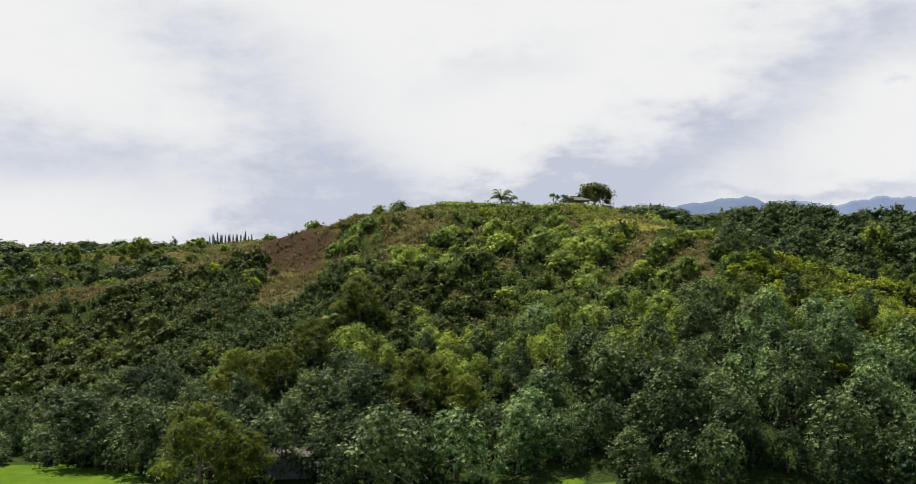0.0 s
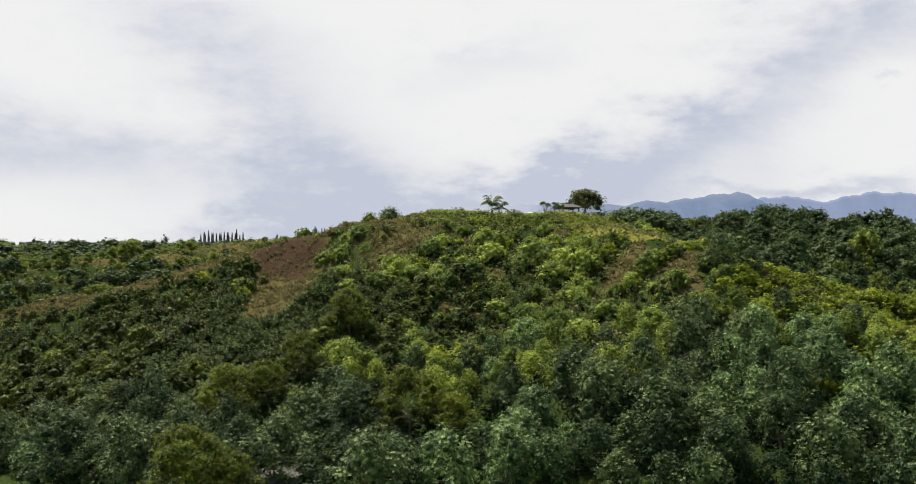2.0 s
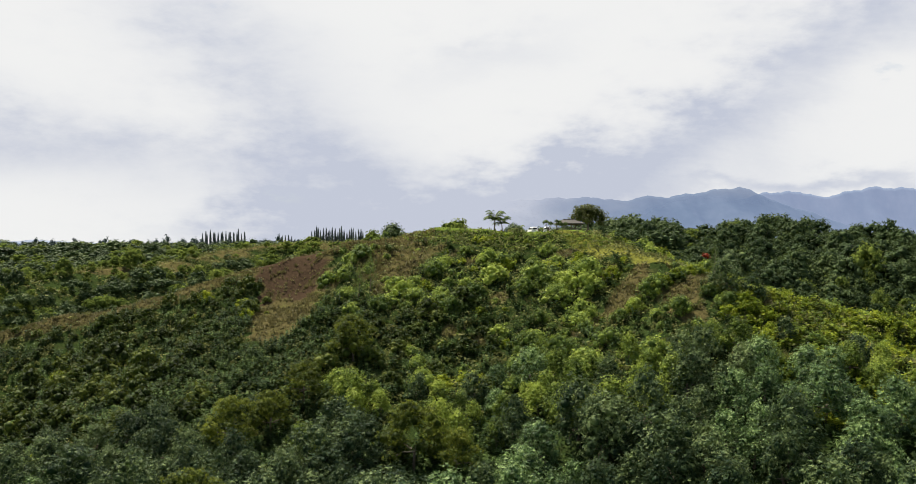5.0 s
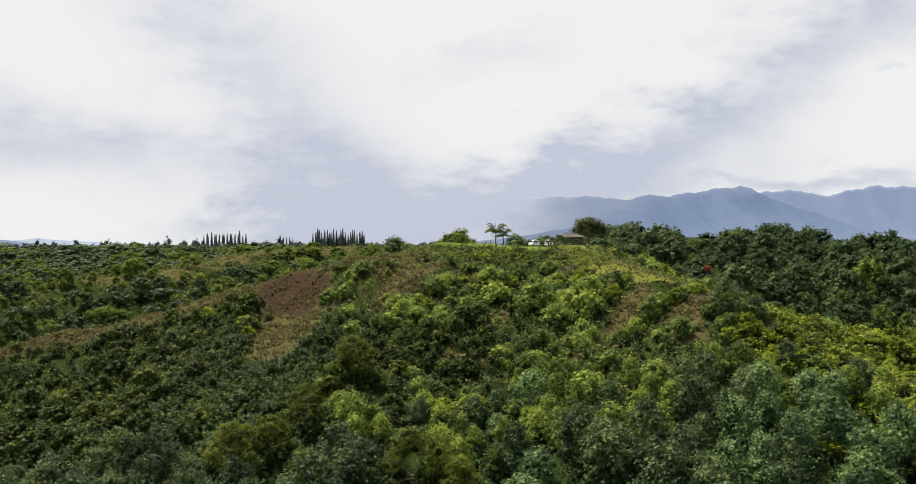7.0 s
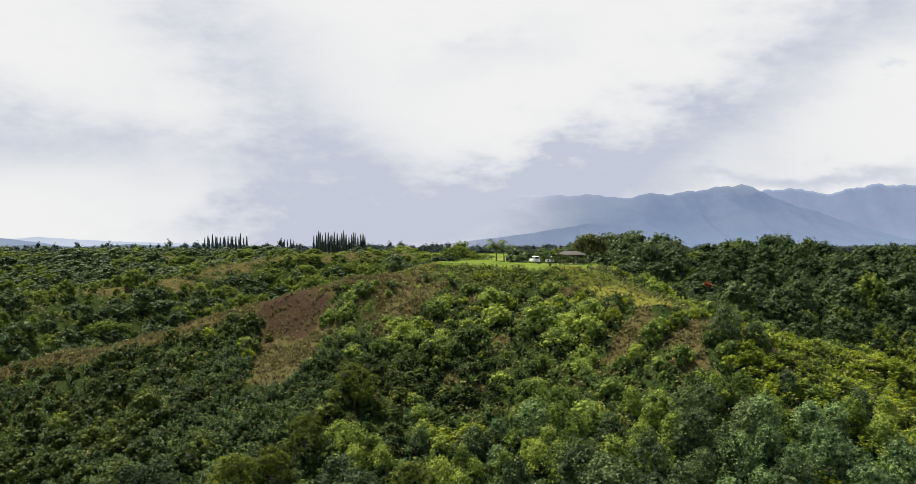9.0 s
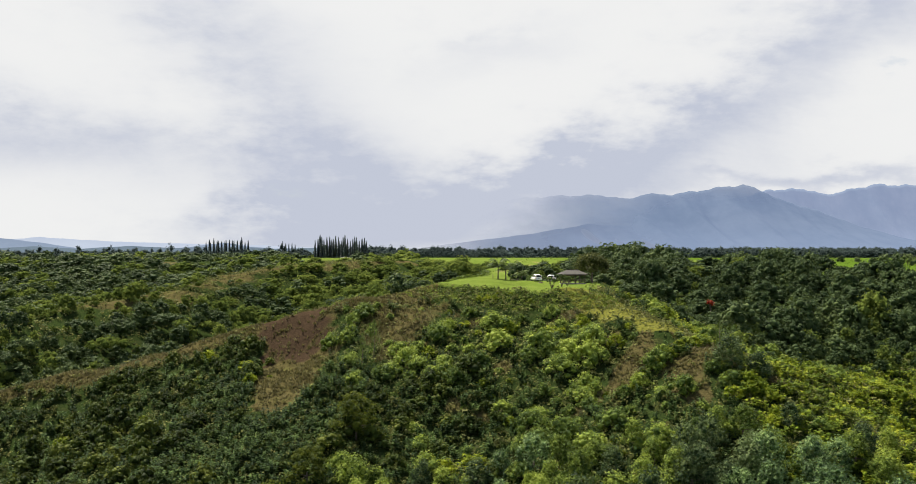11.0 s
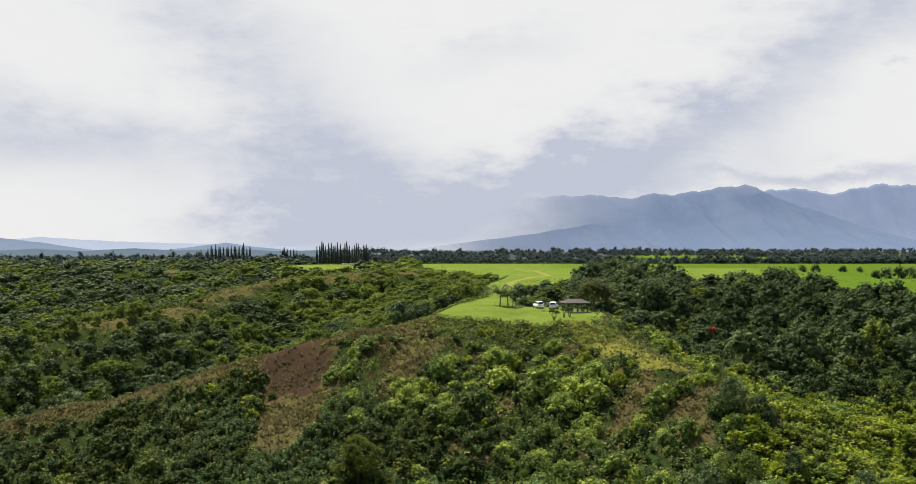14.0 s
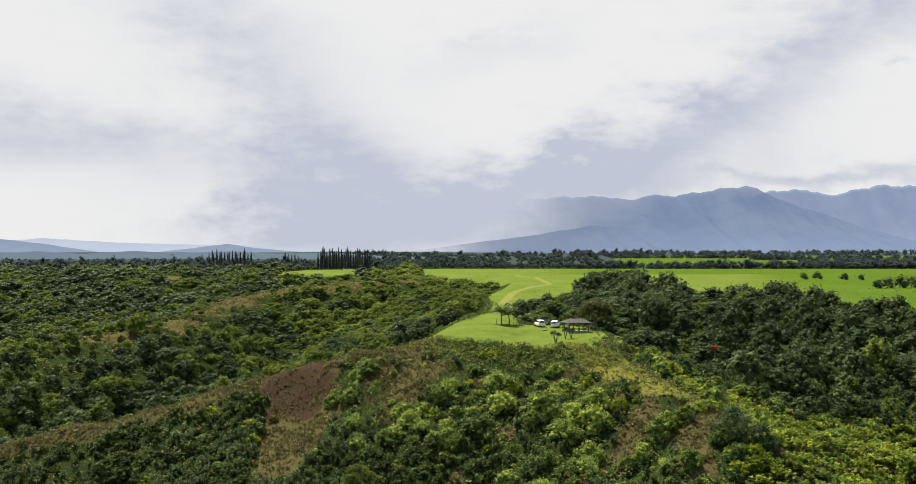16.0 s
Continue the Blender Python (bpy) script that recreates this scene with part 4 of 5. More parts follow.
def grow_cover():
    """Low creeping growth between the shrubs of the steep face and the ridge."""
    rng = np.random.default_rng(28)
    forms = [crown_soup(120 + i, 3, 1.5, 0.45, 0.05, 9, 0.38, core=0, wide=0.6, spread=0.3)[0].arrays() for i in range(4)]
    soup = Soup()
    n = 9500
    ys = rng.uniform(130, 216, n)
    xs = rng.uniform(-0.5, 0.5, n) * ys
    ok = (open_grass(xs, ys) < 0.5) & (scar_mask(xs, ys) < 0.4) & ((rng.random(n) > dry_mask(xs, ys) * 0.75) | (crest_grass(xs, ys) > 0.5)) & ((xs > -34) | (rng.random(n) < 0.85))
    m = 2200                                  # and over the second ridge
    y2 = rng.uniform(215, 520, m)
    x2 = np.interp(y2, [220, 270, 340, 425, 470, 560], [-145, -118, -108, -102, -75, -30]) + rng.normal(size=m) * 13
    ok2 = open_grass(x2, y2) < 0.5
    x3 = rng.uniform(-14, 33, 1700)           # and thickly along the lip of the lawn
    y3 = 196.3 + 0.014 * (x3 - 20) ** 2 * (x3 < 20) + 1.2 - rng.random(1700) ** 1.2 * 9.0
    ok3 = open_grass(x3, y3 - 0.6) < 0.5
    lip = Soup()
    for x, y, z in zip(x3[ok3], y3[ok3], land(x3[ok3], y3[ok3])):
        put_form(lip, forms[int(rng.integers(4))], x, y, z - 0.15, rng.uniform(0, 6.28), rng.uniform(0.5, 0.95))
    tagged(new("lip_undergrowth", lip.mesh("lip_undergrowth", LEAF_SLOPE_THICK)), "low bright green growth along the lawn's front edge", "undergrowth", kind="stuff")
    xs, ys = np.concatenate([xs[ok], x2[ok2]]), np.concatenate([ys[ok], y2[ok2]])
    for x, y, z in zip(xs, ys, land(xs, ys)):
        put_form(soup, forms[int(rng.integers(4))], x, y, z - 0.05, rng.uniform(0, 6.28), rng.uniform(0.7, 1.7) * (1.3 if y > 216 else 1.0))
    tagged(new("ground_cover", soup.mesh("ground_cover", LEAF_LOW)), "low olive green creeping growth between the shrubs", "undergrowth", kind="stuff")


grow_cover()


def grow_dry_grass():
    rng = np.random.default_rng(9)
    forms = []
    for i in range(4):
        s = Soup()
        for k in range(9):
            a, h, out = rng.uniform(0, 6.28), rng.uniform(0.28, 0.62), rng.uniform(0.15, 0.5)
            d = np.array([math.cos(a), math.sin(a), 0])
            side = np.array([-d[1], d[0], 0]) * 0.10
            b = d * rng.uniform(0, 0.25)
            s.put([b - side, b + side, b + d * out + np.array([0, 0, h])], None, [(0, 1, 2)])
        forms.append(s.arrays())
    soup = Soup()
    n = 30000
    xs = np.concatenate([rng.uniform(-105, 55, n), rng.uniform(-50, -14, n // 4)])
    ys = np.concatenate([rng.uniform(148, 214, n), rng.uniform(170, 202, n // 4)])
    d = np.maximum(dry_mask(xs, ys), scar_mask(xs, ys) * 0.9) * (open_grass(xs, ys) < 0.5) * (crest_grass(xs, ys) < 0.5)
    keep = rng.random(len(xs)) < (d - 0.25) * 1.4
    keep &= rng.random(len(xs)) > np.minimum(scar_mask(xs, ys) * 1.4, 1) * 0.6
    bare = np.minimum(scar_mask(xs, ys) * 1.6, 1) * smooth(179, 187, ys) * (ripple(xs, ys, 2.2, 1.0) > -0.45)
    keep &= rng.random(len(xs)) > bare * 0.85
    xs, ys = xs[keep], ys[keep]
    zs = land(xs, ys)
    for x, y, z in zip(xs, ys, zs):
        put_form(soup, forms[int(rng.integers(4))], x, y, z - 0.05, rng.uniform(0, 6.28), rng.uniform(0.6, 1.3))
    tagged(new("dry_grass", soup.mesh("dry_grass", DRY)), "parched straw-coloured grass on the ridge and the scar", "grass", kind="stuff")


grow_dry_grass()


# ---------------------------------------------------------------- woods of the valleys and the plateau
def canopy_top(x, y):
    """The height that the crowns of the ravine and the plateau's rim reach."""
    steep = np.interp(x / y, [0.15, 0.175, 0.203, 0.228, 0.259, 0.284, 0.334, 0.371, 0.408, 0.446, 0.483],
                      [0.055, 0.060, 0.066, 0.061, 0.054, 0.060, 0.067, 0.0685, 0.061, 0.063, 0.070])
    return 18.0 + y * float(steep) + 0.5 * float(ripple(x, y, 14.0, 4.0))


def grow_woods():
    rng = np.random.default_rng(12)
    ravine, valley, sunny, far, belt = Soup(), Soup(), Soup(), Soup(), Soup()
    y = 206.0
    while y < 965:
        step = min(5.0 + (y - 206) * 0.0122, 10.5)
        x = -0.488 * y - 20
        while x < 0.488 * y + 20:
            px, py = x + rng.uniform(-0.45, 0.45) * step, y + rng.uniform(-0.45, 0.45) * step
            x += step
            if max(open_grass(px + dx, py + dy) for dx, dy in ((0, 0), (0, -4), (3.2, 0), (-3.2, 0))) > 0.5:
                continue
            if rng.random() < float(dry_mask(px, py)) * 0.97:
                continue
            if 14 < px < 31 and py < 246 or (px > -14 and px < 8 and py < 225):
                continue
            if abs(px - 63.5) < 4 and 226 < py < 241:   # room for the flame tree
                continue
            z = float(land(px, py)) - 0.4
            d2, h2 = polyline(px, py, RIDGES[5][0])
            ridge = px < 0 and (d2 < 16 or (py < 232 and px > -90))
            grove = ripple(px, py, 27.0, 3.0) + 0.5 * ripple(px, py, 11.0, 8.0)
            size = 0.96 * math.exp(0.30 * grove + 0.32 * rng.normal()) * step / 5.0
            size = min(max(size, 0.55 * step / 5.0), 1.8 * step / 5.0)
            tall = rng.uniform(0.8, 1.2) * (5.2 / step) ** 0.6
            if py > 350:
                tall *= 0.8
            if py > 640:
                size *= 0.72
            if px < 0 and py < 520 and not ridge:
                size = min(size, 1.35 * step / 5.0)
            if ridge:
                size *= 0.72
            if px > 40 and py > 285:
                tall *= (1.12 if rng.random() < 0.2 else 0.92) if px < 135 else 1.08
            if 26 < px < 62 and py < 275:
                size, tall = size * 0.92, tall * 0.68
            if 250 < py < 540 and -35 < px < 62:
                size, tall = size * 0.85, tall * 0.8
            if -70 < px < 34 and 370 < py < 680:      # lower growth beside the neck of the lawn
                tall = max(0.3, min(tall, (32.6 + 0.8 * rng.random() - z) / (5.4 * size)))
            if px > (26 if py < 240 else 16) and py > 215:          # the crowns along the rim of the plateau stand tallest
                reach = (canopy_top(px, py) - z) / 5.4
                if 278 < py < 430 and px > 48:
                    high = rng.random() < 0.3
                    size = max(size, (1.25 if high else 0.95) * step / 5.0)
                    tall = reach / size * (1.05 if high else rng.uniform(0.5, 0.78))
                tall = max(0.3, min(tall, 1.06 * reach / size))
            turn = rng.uniform(0, 6.28)
            # Crests and open slopes take the copy with sunlight painted in.
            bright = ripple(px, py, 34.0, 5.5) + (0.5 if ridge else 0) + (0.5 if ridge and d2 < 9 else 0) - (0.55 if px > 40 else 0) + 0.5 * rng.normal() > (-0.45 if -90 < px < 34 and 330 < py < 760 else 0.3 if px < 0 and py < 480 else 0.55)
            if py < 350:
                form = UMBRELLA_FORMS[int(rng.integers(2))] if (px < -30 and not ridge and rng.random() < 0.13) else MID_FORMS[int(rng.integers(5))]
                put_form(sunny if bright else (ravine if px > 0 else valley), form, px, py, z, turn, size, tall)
            else:
                if py > 875 and px > 0.12 * py and not 893 < py < 918:
                    continue
                if py > 875:
                    size, tall, bright = rng.uniform(0.8, 1.7), rng.uniform(0.65, 1.05) * (1.5 if px < 0 and rng.random() < 0.3 else 1.0), False
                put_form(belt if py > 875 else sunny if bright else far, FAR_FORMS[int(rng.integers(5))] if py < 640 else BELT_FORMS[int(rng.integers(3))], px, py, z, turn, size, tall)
        y += step * 0.92
    for k in range(330):                      # younger growth closes the gaps of the ravine
        py = rng.uniform(198, 305)
        px = rng.uniform(36, 0.45 * py + 8)
        if open_grass(px, py) < 0.5 and not (abs(px - 63.5) < 4 and 226 < py < 241):
            put_form(ravine if k % 4 else sunny, MID_FORMS[k % 5], px, py, float(land(px, py)) - 0.3, rng.uniform(0, 6.28), rng.uniform(0.45, 0.75), rng.uniform(0.7, 1.0))
    # belts of trees across the plain
    for k in range(480):
        py = 970 + 560 * rng.random() ** 1.5
        px = rng.uniform(-0.5 * py, 0.05 * py)
        low = px < -0.08 * py and py > 1300
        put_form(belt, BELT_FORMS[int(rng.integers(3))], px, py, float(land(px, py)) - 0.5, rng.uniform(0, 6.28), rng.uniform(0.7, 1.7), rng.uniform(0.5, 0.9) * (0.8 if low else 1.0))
    for y0, y1, xa, xb, n, s in ((925, 1300, 0.36, 0.52, 280, 1.3), (893, 920, 0.12, 0.52, 330, 1.2), (1500, 1540, 0.30, 0.52, 240, 1.4), (1750, 1800, 0.16, 0.36, 220, 1.5),
                                 (1150, 1500, -0.14, 0.15, 300, 1.5), (1850, 2300, -0.14, 0.17, 260, 2.0), (2320, 2600, 0.14, 0.52, 300, 1.9), (3000, 3300, 0.10, 0.52, 260, 2.3)):
        for k in range(n):
            py = rng.uniform(y0, y1)
            px = rng.uniform(xa, xb) * py
            if ripple(px, py, 45.0, y0) + 0.3 * rng.normal() < -0.6:
                continue
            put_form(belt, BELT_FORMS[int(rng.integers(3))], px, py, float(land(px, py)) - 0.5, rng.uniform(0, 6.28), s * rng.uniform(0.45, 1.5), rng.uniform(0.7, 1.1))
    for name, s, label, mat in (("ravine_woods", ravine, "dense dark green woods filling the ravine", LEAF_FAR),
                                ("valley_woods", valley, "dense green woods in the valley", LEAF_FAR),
                                ("sunlit_woods", sunny, "yellow-green trees and scrub on the slopes, sunlight put into their leaf colour", LEAF_MID),
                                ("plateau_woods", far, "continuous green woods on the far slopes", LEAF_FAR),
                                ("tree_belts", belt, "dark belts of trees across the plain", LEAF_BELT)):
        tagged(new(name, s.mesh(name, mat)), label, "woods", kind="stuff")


grow_woods()


def grow_pasture():
    """Weeds and tufts in the pasture, and grass along the lawn's edge."""
    rng = np.random.default_rng(14)
    tufts = Soup()
    one = crown_soup(101, 3, 0.9, 0.5, 0.05, 14, 0.4, core=0, wide=0.3)[0].arrays()
    n = 3000
    ys = 410 + 620 * rng.random(n) ** 1.4
    xs = rng.uniform(-0.05, 0.5, n) * ys
    ok = (open_grass(xs, ys) > 0.5) & (ripple(xs, ys, 40.0, 1.0) + 0.7 * rng.normal(size=n) > 0.3) & (track_mask(xs, ys) < 0.2)
    for x, y, z in zip(xs[ok], ys[ok], land(xs[ok], ys[ok])):
        put_form(tufts, one, x, y, z, rng.uniform(0, 6.28), rng.uniform(0.4, 1.2))
    m = 2600
    xs, ys = rng.uniform(-14, 34, m), rng.uniform(193, 330, m)
    g = open_grass(xs, ys)
    edge = (open_grass(xs, ys - 1.6) < 0.5) | (open_grass(xs - 1.4, ys) < 0.5) | (open_grass(xs + 1.4, ys) < 0.5)
    ok = (g > 0.5) & edge
    for x, y, z in zip(xs[ok], ys[ok], land(xs[ok], ys[ok])):
        put_form(tufts, one, x, y, z, rng.uniform(0, 6.28), rng.uniform(0.4, 0.9))
    u = rng.random(420)                       # the rough edge of the terrace beside the lawn
    xs = np.interp(u, [0, 0.3, 0.6, 1], [-8, 0, 8.5, 11.5]) + rng.normal(size=420) * 0.5
    ys = np.interp(u, [0, 0.3, 0.6, 1], [226, 258, 290, 344])
    for x, y, z in zip(xs, ys, land(xs, ys)):
        put_form(tufts, one, x, y, z, rng.uniform(0, 6.28), rng.uniform(0.6, 1.1))
    tagged(new("meadow_weeds", tufts.mesh("meadow_weeds", GREEN_GRASS)), "weeds and grass tufts scattered over the bright pasture", "grass", kind="stuff")


grow_pasture()


# ---------------------------------------------------------------- single trees
def on_land(x, y):
    return float(land(x, y))


def simple_tree(name, label, x, y, mats, seed, n_puffs, width, height, base, n_leaves, size, girth, turn=0.0, group="", category="tree", **kw):
    k = kind(name, label, category, group, mats, (seed,), n_puffs, width, height, base, n_leaves, size, girth, limbs=9, **kw)
    return k.plant(0, x, y, on_land(x, y) - 0.1, turn, 1.0)


simple_tree("monkeypod_tree", "broad spreading tree with bare forked limbs beside the pavilion", 33.2, 231, LEAF_POD, 201, 36, 14.5, 5.0, 2.5, 1100, 0.34, 0.30, squash=0.85, spread=0.13, core=0.5, blades=5, wide=0.6)
simple_tree("bushy_tree", "rounded dark bushy tree on the ridge's shoulder", -14.6, 226, LEAF, 202, 20, 11.0, 7.6, 0.8, 620, 0.36, 0.2, spread=0.17, blades=5, wide=0.6)
simple_tree("bushy_tree", "rounded dark green tree at the lawn's far edge", 18.6, 286, LEAF, 203, 20, 9.0, 5.6, 0.2, 700, 0.36, 0.2, spread=0.19, blades=5, wide=0.6)
simple_tree("flame_tree", "tree topped with red blossom among green woods", 64.4, 238, FLOWERS, 205, 6, 2.4, 1.0, 6.2, 170, 0.3, 0.14)
simple_tree("field_tree", "lone rounded dark tree in the pasture", 499, 1600, LEAF_FIELD, 206, 6, 15, 11, 0.6, 260, 1.6, 0.5)
simple_tree("field_tree", "lone rounded dark tree in the pasture", 452, 1610, LEAF_FIELD, 207, 6, 13, 8, 0.6, 260, 1.6, 0.5)
for i, (x, y, s) in enumerate(((206, 464, 6), (212, 466, 8), (219, 468, 9), (226, 471, 9), (234, 474, 8), (219, 598, 6), (228, 599, 7), (241, 590, 6), (251, 588, 5))):
    simple_tree("field_tree", "dark bushy tree standing in the pasture", x, y, LEAF_FIELD, 210 + i, 6, s, s * 0.7, 0.0, 360, 0.6, 0.2, group="bushy trees in the pasture")


def palm(x, y, height, reach, n, seed, lean):
    rng = np.random.default_rng(seed)
    ob = tagged(new("coconut_palm"), "coconut palm with arching green fronds on the lawn", "palm", "palms on the lawn")
    t = Soup()
    top = np.array([lean[0], lean[1], height - reach * 0.85])
    t.tube([(0, 0, -0.3), (lean[0] * 0.3, lean[1] * 0.3, top[2] * 0.5), tuple(top)], [0.2, 0.14, 0.11], 7)
    part("trunk", t.mesh("palm_trunk", BARK, True), ob)
    for k in range(n):
        a = 2 * math.pi * k / n + rng.uniform(-0.2, 0.2)
        up = rng.uniform(0.4, 2.4)
        s = Soup()
        d = np.array([math.cos(a), math.sin(a), 0])
        side = np.array([-d[1], d[0], 0])
        rib = [top + d * reach * u + np.array([0, 0, reach * (up * u - (0.55 + 0.5 * up) * u * u)]) for u in np.linspace(0, 1, 8)]
        s.tube([tuple(p) for p in rib], [0.03] * 7 + [0.01], 3)
        for j in range(1, 8):
            for u in (0.0, 0.5):
                p = rib[j - 1] * (1 - u) + rib[j] * u
                ln = reach * 0.34 * math.sin(math.pi * (j + u) / 9)
                for w in (-1, 1):
                    tip = p + side * w * ln + d * ln * 0.45 + np.array([0, 0, -ln * 0.55])
                    s.put([p, p + d * 0.2, tip + d * 0.05, tip], [(0, 1, 2, 3)])
        part("frond", s.mesh("frond", LEAF_PALM), ob)
    ob.matrix_basis = pose(x, y, on_land(x, y), 0, 0, seed * 40)


palm(10.4, 236, 5.5, 2.9, 22, 1, (0.2, 0.1))
palm(12.6, 240, 4.6, 2.5, 18, 2, (0.3, 0.2))
palm(17.4, 249, 4.9, 2.0, 16, 3, (0.5, 0.0))
palm(29.0, 262, 6.0, 2.2, 12, 4, (0.2, 0.3))


def dracaena(x, y, height, seed):
    rng = np.random.default_rng(seed)
    ob = tagged(new("ornamental_shrub"), "small branching ornamental tree with tufted leaves on the lawn", "shrub", "ornamental shrubs on the lawn")
    t = Soup()
    for k in range(6):
        a, out, h = 6.28 * k / 6 + rng.uniform(-0.3, 0.3), rng.uniform(0.3, 0.9), height * rng.uniform(0.65, 0.95)
        tip = np.array([math.cos(a) * out, math.sin(a) * out, h])
        t.tube([(0, 0, -0.1), tuple(tip * 0.55 + np.array([0, 0, -0.1])), tuple(tip)], [0.07, 0.05, 0.03], 5)
        s = Soup()
        v, q = leaves(rng, [tip], [0.42], 46, 0.55, wide=0.2, lift=0.2, droop=0.3, low=-0.2)
        s.put(v, q)
        part("leaf_tuft", s.mesh("leaf_tuft", LEAF_PALM), ob)
    part("stems", t.mesh("stems", BARK, True), ob)
    ob.matrix_basis = pose(x, y, on_land(x, y))


dracaena(20.3, 200, 2.2, 1)
dracaena(23.3, 208, 2.6, 2)
dracaena(24.8, 209.5, 2.2, 3)


def grow_pines():
    """Tall narrow pines in rows on the skyline of the plateau."""
    rng = np.random.default_rng(17)
    forms = []
    for i in range(3):
        c = Soup()
        for k in range(20):
            u = k / 19.0
            z, r = 1.0 + 13.0 * u, 1.5 * (1 - u) ** 0.6 + 0.15
            for a in np.arange(0, 6.2, 1.35) + rng.uniform(0, 1):
                d = np.array([math.cos(a), math.sin(a), 0]) * r * rng.uniform(0.7, 1.2)
                side = np.array([-math.sin(a), math.cos(a), 0]) * 0.6
                p = np.array([0, 0, z])
                up = np.array([0, 0, 0.5])
                c.put([p - up * 0.6, p + d * 0.7 - up, p + d + up * 0.6, p + d * 0.3 + up], [(0, 1, 2, 3)])
                c.put([p, p + d * 0.6 + side + [0, 0, -0.1], p + d + [0, 0, 0.25], p + d * 0.6 - side + [0, 0, -0.1]], [(0, 1, 2, 3)])
        t = Soup()
        t.tube([(0, 0, -0.5), (0, 0, 14.2)], [0.26, 0.05], 5)
        forms.append((c, t))
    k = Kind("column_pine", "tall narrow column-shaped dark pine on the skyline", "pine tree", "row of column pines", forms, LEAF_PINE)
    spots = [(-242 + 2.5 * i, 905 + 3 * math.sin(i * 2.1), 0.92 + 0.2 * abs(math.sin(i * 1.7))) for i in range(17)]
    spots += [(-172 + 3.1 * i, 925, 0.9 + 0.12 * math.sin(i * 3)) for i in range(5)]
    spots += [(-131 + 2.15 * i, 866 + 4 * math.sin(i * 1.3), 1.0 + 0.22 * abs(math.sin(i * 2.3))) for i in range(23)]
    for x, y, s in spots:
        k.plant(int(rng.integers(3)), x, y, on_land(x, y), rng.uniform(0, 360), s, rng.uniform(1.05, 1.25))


grow_pines()


def wispy_tree(x, y, height):
    rng = np.random.default_rng(23)
    c = Soup()
    for k in range(260):
        u = rng.random()
        r = 1.9 * (1 - u) ** 0.7 * rng.uniform(0.3, 1)
        a = rng.uniform(0, 6.28)
        p = np.array([math.cos(a) * r, math.sin(a) * r, 0.8 + (height - 0.8) * u])
        d = np.array([math.cos(a) * 0.3, math.sin(a) * 0.3, rng.uniform(0.3, 0.7)])
        side = np.array([-math.sin(a), math.cos(a), 0]) * 0.06
        c.put([p - side, p + side, p + d], None, [(0, 1, 2)])
    t = Soup()
    t.tube([(0, 0, -0.3), (0.1, 0, height)], [0.12, 0.02], 5)
    Kind("ironwood_tree", "thin wispy grey-green ironwood on the slope", "tree", "", [(c, t)], LEAF_PALM).plant(0, x, y, on_land(x, y), 0, 1.0)


wispy_tree(-15.5, 176, 7.0)
wispy_tree(-17.5, 174, 5.5)
wispy_tree(44.2, 157.5, 6.5)


